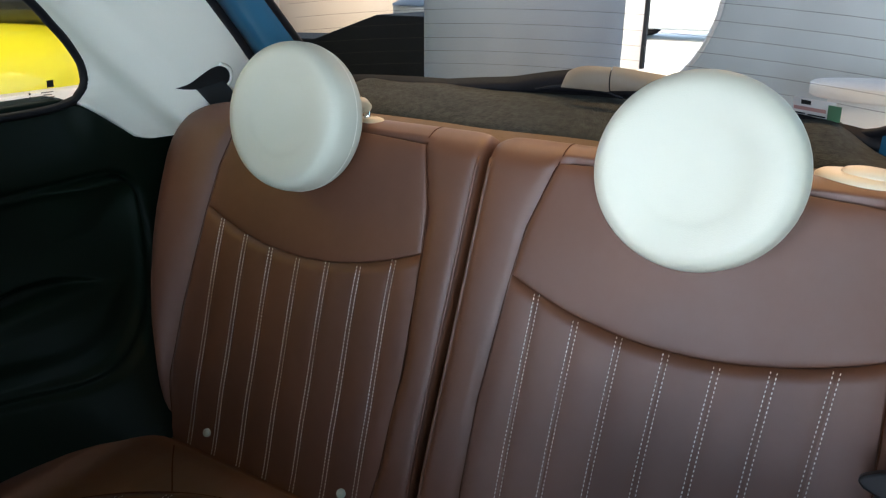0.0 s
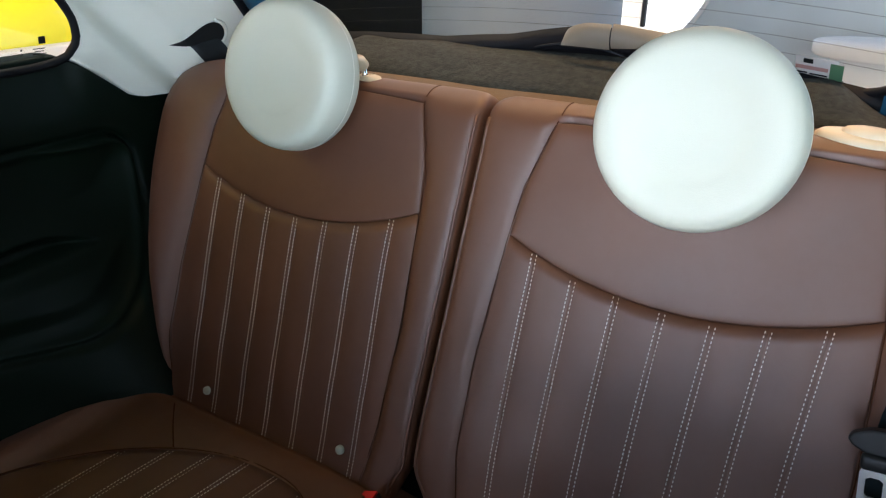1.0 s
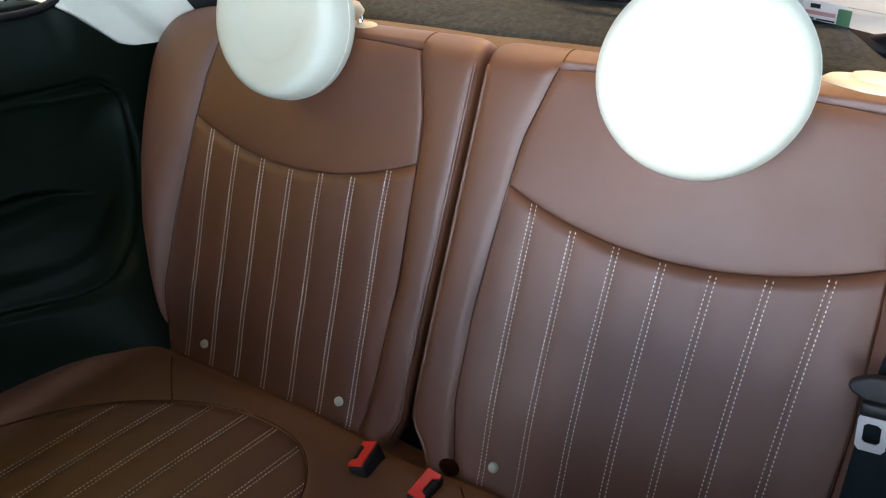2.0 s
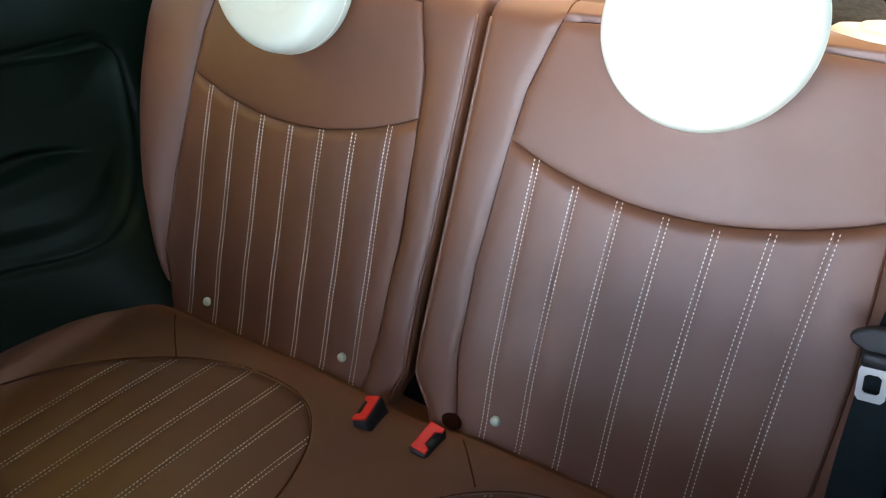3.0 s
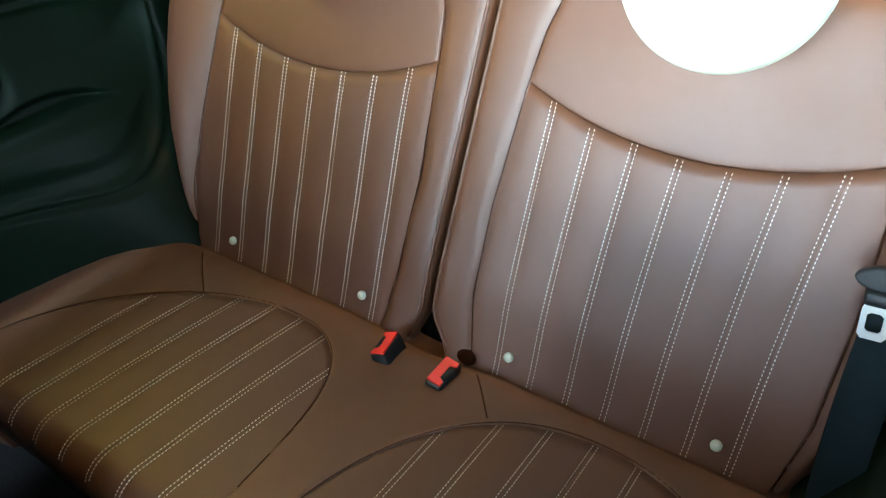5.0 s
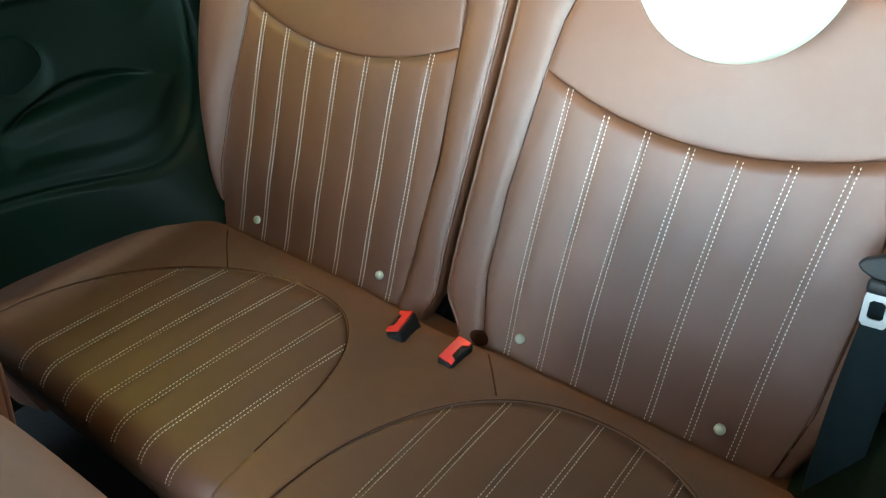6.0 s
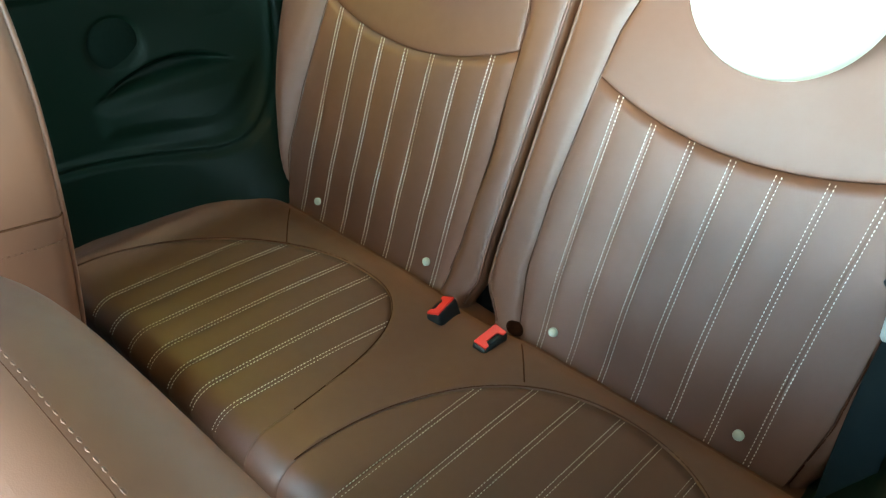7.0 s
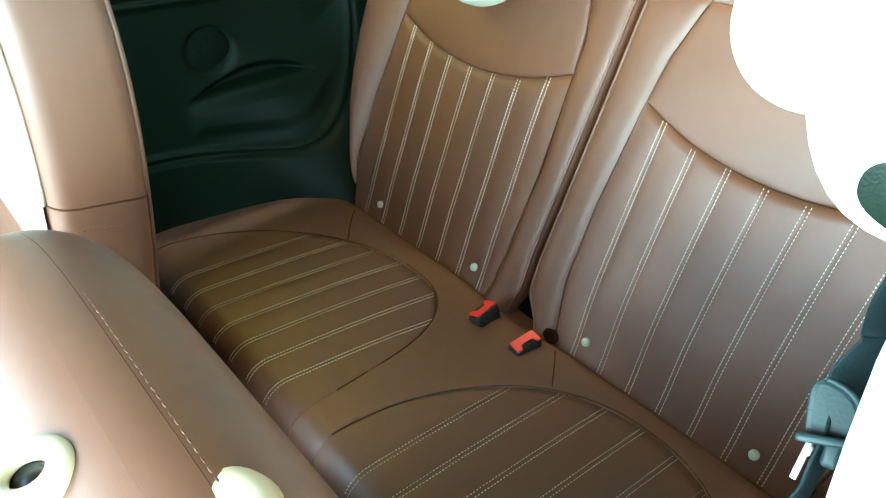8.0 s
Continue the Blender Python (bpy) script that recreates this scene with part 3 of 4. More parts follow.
webbing("webbing", [(-0.606, 0.252, 1.147), (-0.592, 0.262, 1.128), (-0.584, 0.280, 1.10), (-0.58, 0.300, 1.05)], [(0.2, 0.9, 0.3), (0.2, 0.9, 0.3), (0.2, 0.9, 0.3), (0.2, 0.9, 0.3)], 0.050, lbelt, 6, BLACK)


# ---- side trim ----
def trim_top(y):
    return float(np.interp(y, [-0.70, 0.025, 0.05, 0.08, 0.11, 0.135, 0.16, 0.42], [1.126, 1.133, 1.120, 1.098, 1.075, 1.055, 1.048, 1.046]))


def panel_edge(y, z):
    """Distance from the pressed panel's border line, negative inside: straight in front and above, a wide sweep at its rear foot."""
    y1, z0, z1, r, rt = 0.118, 0.704, 1.006, 0.215, 0.05
    if y > y1 - r and z < z0 + r:
        return math.hypot(y - (y1 - r), z - (z0 + r)) - r
    if y > y1 - rt and z > z1 - rt:
        return math.hypot(y - (y1 - rt), z - (z1 - rt)) - rt
    return max(y - y1, z0 - z - 0.02 * (y + 0.1), z - z1)


def trim_x(y, z, side):
    """Distance of the trim from the car's middle, with the wheel arch bulge and the pressed panel."""
    x = 0.650 - (0.215 if side < 0 else 0.180) * step((y + 0.42) / 0.42) ** 2.0 * step((0.98 - z) / 0.50) ** 1.15
    d = panel_edge(y, z)
    x += 0.010 * step(-d / 0.022)
    # the panel's rear flank turns towards the front
    x -= 0.030 * math.exp(-max(0.0, -d) / 0.045) * step(-d / 0.014) * step((y + 0.06) / 0.10) * step((z - 0.84) / 0.10)
    x += 0.009 * math.exp(-(d / 0.006) ** 2)
    x += 0.018 * step((z - 1.03) / 0.09) * step((0.07 - y) / 0.05)
    # map pocket: a raised lip under a shadowed hollow
    f = min(1.0, max(0.0, (y + 0.25) / 0.27))
    lip = 0.806 + 0.028 * math.sin(0.5 * math.pi * f)
    dp = max(d + 0.034, z - lip, -0.255 - y)
    x -= 0.008 * step(-dp / 0.030)
    arch = lip + 0.042 * math.sin(math.pi * f) ** 0.8
    dr = max(lip - z, z - arch, d + 0.03)
    x += 0.020 * step(-dr / 0.016)
    # loudspeaker hollow
    ds = math.hypot(y + 0.190, (z - 0.897)) - 0.052
    x += 0.006 * step(-ds / 0.012)
    return x


def side_trim(side, y0, name, label):
    trim = thing(name, (side * 0.65, -0.1, 0.33), label, "side trim", "", "structure")
    rows = []
    for v in [0.0, 0.2] + spread(170, 0.34, 1.0):
        row = []
        for y in spread(30, y0, y0 + 0.15)[:-1] + spread(200, y0 + 0.15, 0.42):
            z = lerp(0.33, trim_top(y), v)
            row.append(Vector((side * trim_x(y, z, side), y, z)))
        rows.append(row)
    rows.append([p + Vector((side * 0.012, 0, 0.003)) for p in rows[-1]])
    rows.append([p + Vector((side * 0.035, 0, 0.0)) for p in rows[-1]])
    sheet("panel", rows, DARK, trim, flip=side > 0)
    if side < 0:
        m = Matrix.Translation((-trim_x(-0.190, 0.897, -1) + 0.0005, -0.190, 0.897)) @ Vector((1, 0, 0)).to_track_quat("Z", "Y").to_matrix().to_4x4()
        lathe("speaker_grille", [(0.0001, 0.004), (0.02, 0.0038), (0.038, 0.002), (0.046, 0.000), (0.050, -0.003)], m, SPEAKER, trim, "round dark speaker grille", 40)
    return trim


side_trim(-1, -0.95, "wall_left", "dark moulded plastic side trim with a map pocket, green haze added")
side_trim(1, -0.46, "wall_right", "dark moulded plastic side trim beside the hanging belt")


def window_edge(z):
    return float(np.interp(z, [1.00, 1.12, 1.135, 1.150, 1.165, 1.19, 1.223, 1.274, 1.43], [0.015, 0.018, 0.046, 0.058, 0.061, 0.056, 0.036, -0.006, -0.16]))


def pillar_x(y, z):
    return 0.652 - 0.060 * step((y - 0.06) / 0.30) - 0.14 * (z - 1.10) + 0.022 * step((y - 0.115 + 0.95 * (z - 1.13)) / 0.06) - 0.026 * step((y - 0.155 + 0.95 * (z - 1.13)) / 0.08)


def c_pillar(side):
    """Ivory trim between the side window and the tailgate, with the belt's slot."""
    pil = thing("wall_pillar", (side * 0.65, 0.2, 1.03), "ivory C-pillar trim with a belt slot between side window and tailgate", "pillar trim", "", "structure")
    rows = []
    for z in spread(80, 1.03, 1.18) + spread(24, 1.19, 1.43):
        a, b = window_edge(z), float(np.interp(z, [1.03, 1.172, 1.277, 1.43], [0.445, 0.408, 0.305, 0.16]))
        hide = 0.035 * step((trim_top(a) + 0.006 - z) / 0.004)
        row = [Vector((side * (pillar_x(a, z) + 0.016 + hide), a - 0.002, z)), Vector((side * (pillar_x(a, z) + 0.012 + hide), a - 0.003, z))]
        for u in spread(90):
            y = lerp(a, b, u)
            row.append(Vector((side * (pillar_x(y, z) + 0.012 * math.exp(-u / 0.05) + 0.010 * math.exp(-(1 - u) / 0.04) + 0.035 * step((trim_top(y) + 0.003 - z) / 0.004)), y, z)))
        row.append(row[-1] + Vector((side * 0.03, 0.01, 0)))
        rows.append(row)
    sheet("panel", rows, IVORY_TRIM, pil, flip=side > 0)
    # belt slot: a dark drop with a pale rim
    def on_pillar(y, z, out=0.0):
        return Vector((side * (pillar_x(y, z) - out), y, z))
    drop = [(0.202, 1.133), (0.222, 1.141), (0.240, 1.152), (0.258, 1.163), (0.274, 1.167), (0.288, 1.162), (0.295, 1.150), (0.292, 1.137), (0.280, 1.129), (0.262, 1.128), (0.240, 1.129), (0.220, 1.130)]
    loop = smooth_line([(0, a, b) for a, b in drop + drop[:1]], 3)[:-1]
    cy, cz = 0.262, 1.146
    rows = [[on_pillar(cy + (p.y - cy) * k, cz + (p.z - cz) * k, 0.005 - 0.001 * (1 - k)) for p in loop] for k in (1.0, 0.85, 0.7, 0.5, 0.3, 0.001)]
    sheet("belt_slot", rows, BLACK, pil, "black belt slot", close=True, flip=side < 0)
    tube("slot_rim", [on_pillar(p.y, p.z, 0.003) for p in smooth_line([(0, 0.278, 1.170), (0, 0.294, 1.163), (0, 0.300, 1.149), (0, 0.296, 1.134), (0, 0.283, 1.126)], 5)], 0.0035, IVORY_TRIM, pil)
    # tailgate seal along the rear edge
    tube("rubber_seal", [Vector((side * (pillar_x(y, z) - 0.003), y - 0.010, z)) for y, z in [(0.477, 1.03), (0.358, 1.172), (0.3165, 1.222), (0.271, 1.277), (0.143, 1.43)]], 0.0075, RUBBER, pil, sides=10)
    return pil


c_pillar(-1)
c_pillar(1)


def quarter_window(side, name):
    win = thing(name, (side * 0.68, -0.1, 1.12), "rear side window with a black rubber seal", "window", "", "structure")
    edge = [(-0.46, 1.121), (-0.2, 1.120), (-0.02, 1.121)] + [(window_edge(z), z) for z in (1.130, 1.138, 1.150, 1.165, 1.19, 1.223, 1.25, 1.274, 1.32, 1.36)] + [(-0.2, 1.385), (-0.46, 1.39)]
    def at(y, z, out=0.0):
        return Vector((side * (0.690 - 0.14 * (z - 1.10) - out), y, z))
    mid = (-0.2, 1.24)
    rows = [[at(mid[0] + (y - mid[0]) * k, mid[1] + (z - mid[1]) * k) for y, z in edge] for k in (1.0, 0.5, 0.001)]
    pane = sheet("pane", rows, GLASS, win, "clear glass pane", close=True)
    pane.visible_shadow = False
    tube("window_seal", [at(p.x, p.y, 0.024) for p in smooth_line([(y, z, 0) for y, z in edge + edge[:1]], 4)[:-1]], 0.0066, RUBBER, win, closed=True)
    if side < 0:
        # maker's marks printed on the glass: a small emblem and unreadable lines
        def mark(y, z, w, h, mat):
            rows = [[at(y - w / 2, z - h / 2, 0.002), at(y + w / 2, z - h / 2, 0.002)], [at(y - w / 2, z + h / 2, 0.002), at(y + w / 2, z + h / 2, 0.002)]]
            sheet("glass_mark", rows, mat, win)
        mark(0.018, 1.158, 0.011, 0.011, BLACK)
        for k, w in ((0, 0.020), (1, 0.014), (2, 0.022)):
            mark(0.012, 1.1455 - 0.004 * k, w, 0.0014, CHARCOAL)
        for k in range(2):
            mark(-0.016, 1.146 - 0.006 * k, 0.003, 0.003, CHARCOAL)
    return win


quarter_window(-1, "window_left")
quarter_window(1, "window_right")


# ---- tailgate ----
GU = Vector((0, -0.64, 0.768))
GN = Vector((0, -0.768, -0.64))


def on_gate(x, u, n=0.0):
    """A place in the tailgate's plane: x across, u up along it from the glass's lower edge, n into the car. The plane bows forward at its sides."""
    return Vector((x, 0.475, 1.150)) + GU * u + GN * (n + 0.30 * x * x * 0.6)


def gate_outline(half_low, half_high, low, high, r, n=8):
    pts = []
    for cx, cu, a0 in ((half_high - r, high - r, 0), (-half_high + r, high - r, 90), (-half_low + r, low + r, 180), (half_low - r, low + r, 270)):
        for k in range(n + 1):
            a = radians(a0 + 90 * k / n)
            pts.append((cx + r * math.cos(a), cu + r * math.sin(a)))
    return pts


gate = thing("tailgate", (0, 0.47, 0.95), "blue painted tailgate frame round the heated rear window", "tailgate", "", "structure")
inner = gate_outline(0.475, 0.485, 0.0, 0.33, 0.09)
outer = gate_outline(0.60, 0.59, -0.10, 0.40, 0.10)
rows = [[on_gate(x, u, 0.0) for x, u in inner], [on_gate(x, u, 0.012) for x, u in [(lerp(a[0], b[0], 0.12), lerp(a[1], b[1], 0.12)) for a, b in zip(inner, outer)]],
        [on_gate(x, u, 0.014) for x, u in [(lerp(a[0], b[0], 0.9), lerp(a[1], b[1], 0.9)) for a, b in zip(inner, outer)]], [on_gate(x, u, -0.01) for x, u in outer],
        [on_gate(x, u, -0.05) for x, u in outer]]
sheet("frame", rows, BLUE, gate, "glossy blue painted steel frame", close=True)
rows = [[on_gate(x * k, 0.165 + (u - 0.165) * k, -0.004) for x, u in inner] for k in (1.0, 0.7, 0.4, 0.001)]
pane = sheet("rear_glass", rows, GLASS, gate, "clear heated rear glass", close=True)
pane.visible_shadow = False
tube("glass_seal", [on_gate(x, u, 0.006) for x, u in inner], 0.0065, RUBBER, gate, closed=True)
for k in range(10):
    u = 0.045 + 0.029 * k
    tube("heater_wire", [on_gate(x, u, -0.0015) for x in spread(13, -0.46, 0.46)], 0.00024, WIRE, gate, sides=5)
# wiper motor cover and black moulding at the foot of the glass
cover_a = spread(9, 0.0, math.pi / 2)
rows = [[on_gate(x, 0.052 + 0.026 * min(1.0, math.sin(math.pi / 2 * min(1.0, (x - 0.009) / 0.050)) ** 0.6) * math.sin(a), 0.020 + 0.024 * math.cos(a)) for x in spread(21, 0.0095, 0.086)] for a in cover_a]
sheet("wiper_motor_cover", rows, MUSHROOM, gate, "taupe plastic wiper motor cover")
rows = [[on_gate(x, lerp(0.054, 0.066, (x - 0.088) / 0.08) + lerp(0.0255, 0.006, (x - 0.088) / 0.08) * math.sin(a), 0.019 + 0.024 * math.cos(a)) for x in spread(17, 0.088, 0.165)] for a in cover_a]
sheet("wiper_arm_cover", rows, MUSHROOM, gate, "tapered taupe plastic cover")
def mould(x):
    return float(np.interp(x, [-0.46, -0.37, -0.223, -0.096, -0.033, 0.03, 0.12, 0.20, 0.30, 0.44], [0.026, 0.022, 0.011, 0.022, 0.037, 0.050, 0.052, 0.036, 0.018, 0.010]))
def mould_thick(x):
    return float(np.interp(x, [-0.46, -0.223, -0.096, -0.033, 0.03, 0.2, 0.44], [0.012, 0.012, 0.016, 0.026, 0.038, 0.034, 0.014]))
rows = [[on_gate(x, mould(x) - mould_thick(x) * k, n) for x in spread(81, -0.46, 0.44)] for k, n in ((-0.05, 0.002), (0.0, 0.014), (0.15, 0.021), (0.6, 0.025), (1.0, 0.022), (1.1, 0.010))]
sheet("lower_moulding", rows, RUBBER, gate, "black wavy moulding under the glass")
tube("cable_loop", [on_gate(lerp(-0.045, 0.10, t), 0.026 + 0.016 * math.sin(math.pi * t), 0.030) for t in spread(13)], 0.0018, CHARCOAL, gate)
for x, u, w, h, mat in ((0.346, 0.042, 0.012, 0.008, BLACK), (0.351, 0.030, 0.040, 0.007, FADED), (0.381, 0.029, 0.016, 0.030, GREEN), (0.338, 0.020, 0.016, 0.003, CHARCOAL), (0.360, 0.019, 0.022, 0.003, CHARCOAL), (0.356, 0.031, 0.052, 0.034, WHITE)):
    rows = [[on_gate(x + a * w / 2, u + b * h / 2, 0.0005 if mat is WHITE else 0.0025) for a in (-1, 1)] for b in (-1, 1)]
    sheet("glass_sticker", rows, mat, gate)

# parcel shelf: rolled grey felt behind the seat backs, over a taupe ledge
rows = []
for v in spread(20):
    row = []
    for x in spread(121, -0.60, 0.60):
        edge = 0.012 * noise.noise(Vector((x * 6, 0.3, 0)))
        y = lerp(0.315 + edge, 0.475 - 0.06 * x * x, v)
        z = 1.100 + 0.045 * math.sin(min(1.0, v * 1.05) * math.pi / 2) ** 0.7 + 0.004 * noise.noise(Vector((x * 11, v * 3, 5))) - (0.02 if v == 0 else 0) - 0.05 * v * step((abs(x) - 0.37) / 0.09)
        row.append(Vector((x, y, z)))
    rows.append(row)
felt = tagged(sheet("parcel_shelf", rows, FELT), "dark grey felt parcel shelf with a rolled front edge", "parcel shelf", "", "structure")
rows = [[Vector((x, y, z)) for x in spread(41, -0.62, 0.62)] for y, z in ((0.20, 1.02), (0.25, 1.085), (0.27, 1.098), (0.30, 1.104), (0.36, 1.106))]
tagged(sheet("shelf_ledge", rows, TAUPE), "taupe carpeted ledge behind the rear seat backs", "ledge", "", "structure")

# ---- car shell ----
def slab(name, x0, x1, y0, y1, z0, z1, mat, label, category, bevel=0.01):
    ob = rounded_box(name, (x1 - x0, y1 - y0, z1 - z0), Matrix.Translation(((x0 + x1) / 2, (y0 + y1) / 2, (z0 + z1) / 2)), mat, None, "", bevel, 2)
    return tagged(ob, label, category, "", "structure")


rows = []
for x in spread(31, -0.70, 0.70):
    rows.append([Vector((x, y, 1.455 - 0.05 * (x / 0.7) ** 4 - 0.06 * step((y - 0.0) / 0.3))) for y in spread(31, -1.15, 0.28)])
tagged(sheet("ceiling", rows, HEADLINER), "beige cloth headliner, unseen, tinted to warm the light below", "headliner", "", "structure")
rows = [[p + Vector((0, 0, 0.04)) for p in r] for r in rows]
tagged(sheet("roof", rows, BLUE, flip=True), "blue painted steel car roof", "roof", "", "structure")
slab("floor", -0.70, 0.70, -1.75, 0.50, 0.26, 0.33, CARPET, "black carpeted car floor", "car floor")
slab("wall_door", -0.72, -0.655, -1.60, -0.93, 0.30, 1.02, DARK, "unseen dark plastic door panel closing a front doorway", "door trim")
# unseen panel added in the open doorway; it keeps light off the low parts
slab("wall_added_door_panel", 0.655, 0.72, -1.60, -0.52, 0.30, 1.00, DARK, "unseen dark plastic door panel closing a front doorway", "door trim")
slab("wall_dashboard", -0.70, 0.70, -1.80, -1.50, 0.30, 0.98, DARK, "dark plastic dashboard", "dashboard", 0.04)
slab("wall_bulkhead", -0.70, 0.70, 0.46, 0.52, 0.30, 1.06, BLUE, "blue painted lower tailgate panel", "tailgate panel")
slab("wall_body_left", -0.80, -0.735, -1.75, 0.55, 0.25, 1.02, BLUE, "blue painted car body side", "car body", 0.02)
slab("wall_body_right", 0.735, 0.80, -0.44, 0.55, 0.25, 1.02, BLUE, "blue painted car body side", "car body", 0.02)


# the car's own wheels, standing on the showroom floor
for wx in (-0.70, 0.70):
    for wy in (-1.95, 0.22):
        wheel = thing("wheel", (wx, wy, 0.005), "black tyre on a silver rim under the blue car body", "wheel", "wheels of the blue car")
        wm = Matrix.Translation((wx, wy, 0.29)) @ pose(0, 0, 0, 0, 90 if wx > 0 else -90, 0)
        lathe("tyre", [(0.19, 0.085), (0.265, 0.088), (0.285, 0.06), (0.285, -0.07), (0.2, -0.085)], wm, TYRE, wheel, "", 32)
        lathe("rim", [(0.0001, 0.070), (0.05, 0.075), (0.13, 0.060), (0.195, 0.080)], wm, STEEL, wheel, "silver rim", 32)


# ---- front seats ----
def seat_shape(base, half, height, box, bow, deep, neck, shoulder, swell):
    """The surface of a front seat back: v up from 0 to 1, a round it in degrees (0 to the car's right, 90 to its rear), k its scale."""
    def at(v, a, k=1.0):
        h = v * height
        top = min(1.0, max(0.0, (h - (height - 0.15)) / 0.15))
        crown = math.sqrt(max(0.0, 1 - max(0.0, (h - (height - 0.06)) / 0.06) ** 2))
        w = half * (neck + (1 - neck) * math.sqrt(1 - top ** 2.4)) * (shoulder + (1 - shoulder) * crown) * (1 + swell * math.exp(-((v - 0.80) / 0.09) ** 2))
        d = deep * crown
        c, q = math.cos(radians(a)), math.sin(radians(a))
        return base @ Vector((k * w * abs(c) ** box * (1 if c > 0 else -1), k * d * abs(q) ** box * (1 if q > 0 else -1) + bow * math.sin(math.pi * min(1.0, v) ** 1.3), h))
    return at


def front_seat(name, x0, x1, foot, tilt, height, label, box, bow, deep, neck=0.72, shoulder=0.82, swell=0.0):
    """A front seat: foot is its back's hinge (y, z), tilt its lean to the rear in degrees, height the back's length."""
    seat = thing(name, ((x0 + x1) / 2, foot[0], 0.335), label, "car seat", "front seats")
    cxm, half = (x0 + x1) / 2, (x1 - x0) / 2
    at = seat_shape(pose(cxm, foot[0], foot[1], -tilt, 0, 0), half, height, box, bow, deep, neck, shoulder, swell)
    rows = [[at(v, 360 * k / 72) for k in range(72)] for v in spread(36, 0.0, 1 - 0.06 / height) + [1 - 0.06 / height * (1 - math.sin(b * math.pi / 40)) for b in range(1, 21)]]
    sheet("back_cover", rows, LEATHER, seat, close=True)
    rounded_box("cushion", (half * 2, 0.48, 0.17), pose(cxm, foot[0] - 0.27, 0.45, 4, 0, 0), LEATHER, seat, "brown leather cushion", 0.05, 4)
    rounded_box("base_frame", (half * 1.5, 0.40, 0.10), pose(cxm, foot[0] - 0.25, 0.36, 0, 0, 0), BLACK, seat, "", 0.01, 2)
    return seat, at


far_seat, far_at = front_seat("front_seat_unit", -0.53, -0.038, (-0.672, 0.42), 6.0, 0.86, "brown leather front seat with ivory upper front and piped edge", 0.30, 0.040, 0.054, swell=0.028)
sheet("front_panel", [[far_at(v, a, 1.035) for a in spread(40, 222, 318)] for v in spread(34, 0.60, 0.995)], IVORY, far_seat, "ivory leather upper front panel")
tube("piping", [far_at(v, 319, 1.02) for v in spread(30, 0.672, 0.985)], 0.0035, IVORY, far_seat, "ivory piping")
tube("piping", [far_at(v, 32, 1.005) for v in spread(40, 0.30, 0.985)], 0.0028, LEATHER, far_seat)
tube("cross_seam", [far_at(0.668 - 0.0001 * a, a, 1.003) for a in spread(20, -40, 40)], 0.0010, SEAM, far_seat)
stitches("stitching", [[(far_at(0.640, a, 1.004), Vector((1, 0, 0))) for a in spread(16, -24, 32)]], LEATHER_RIB, far_seat)

near_seat, near_at = front_seat("front_seat_unit", 0.040, 0.56, (-0.558, 0.42), -11.0, 0.636, "brown leather front seat tipped forward, cream headrest guides on top", 0.45, 0.012, 0.075, 0.92, 0.93)
ridge = []
for t in spread(60, -0.985, 0.985):
    a = math.degrees(math.acos(abs(t) ** (1 / 0.45) * (1 if t > 0 else -1)))
    ridge.append(near_at(0.9935, a, 1.0))
tube("top_seam", [p - Vector((0, 0.0003, 0.0006)) for p in ridge], 0.0007, SEAM, near_seat)
stitches("stitching", [[(p + Vector((0, 0.0035, 0.0005)), Vector((0, 0.45, 0.89))) for p in ridge[14:]]], LEATHER, near_seat, 0.0058, 0.0022, 0.0022, 0.0002)
near_top = pose(0.3075, -0.545, 0.42, 11, 0, 0)
for gx in (-0.005, 0.19):
    g = near_top @ Matrix.Translation((gx, -0.052, 0.634)) @ Matrix.Diagonal((1.3, 1.3, 1, 1))
    lathe("headrest_guide", [(0.020, -0.018), (0.0195, 0.000), (0.017, 0.005), (0.012, 0.0065), (0.0080, 0.006), (0.0075, 0.000)], g, CREAM, near_seat, "cream plastic headrest guide", 32)
    tube("guide_hole", [g @ Vector((0, 0, -0.01)), g @ Vector((0, 0, 0.001))], 0.008, BLACK, near_seat, "dark guide hole", sides=14)
lathe("tilt_lever", [(0.0001, 0.016), (0.5, 0.0155), (0.85, 0.012), (1.0, 0.003), (0.98, -0.012)], near_top @ Matrix.Translation((0.083, 0.017, 0.619)) @ Matrix.Diagonal((0.029, 0.023, 1, 1)), CREAM, near_seat, "cream plastic tilt lever knob", 32)

# ---- door pillar with the front belt ----
bp = thing("wall_door_pillar", (0.60, -0.48, 0.335), "ivory door pillar trim with black rubber door seal", "pillar trim", "", "structure")
rows = []
for z in spread(30, 0.40, 1.43):
    x = 0.5755 + min(0.03, 0.085 * max(0.0, 1.17 - z)) - 0.05 * max(0.0, z - 1.25)
    rows.append([Vector((x + 0.030, -0.44, z)), Vector((x + 0.004, -0.485, z)), Vector((x, -0.495, z)), Vector((x + 0.002, -0.500, z)), Vector((x + 0.008, -0.502, z)), Vector((x + 0.018, -0.502, z)), Vector((x + 0.022, -0.499, z))])
sheet("panel", rows, IVORY_TRIM, bp)
tube("door_seal", [(0.6045 + min(0.03, 0.085 * max(0.0, 1.17 - z)) - 0.05 * max(0.0, z - 1.25), -0.497, z) for z in spread(20, 0.40, 1.43)], 0.0085, RUBBER, bp)
rows = [[Vector((0.61 + dx, y, z)) for y in spread(4, -0.50, -0.43)] for dx, z in ((0.05, 0.33), (0.03, 0.8), (0.02, 1.43))]
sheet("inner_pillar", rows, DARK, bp)

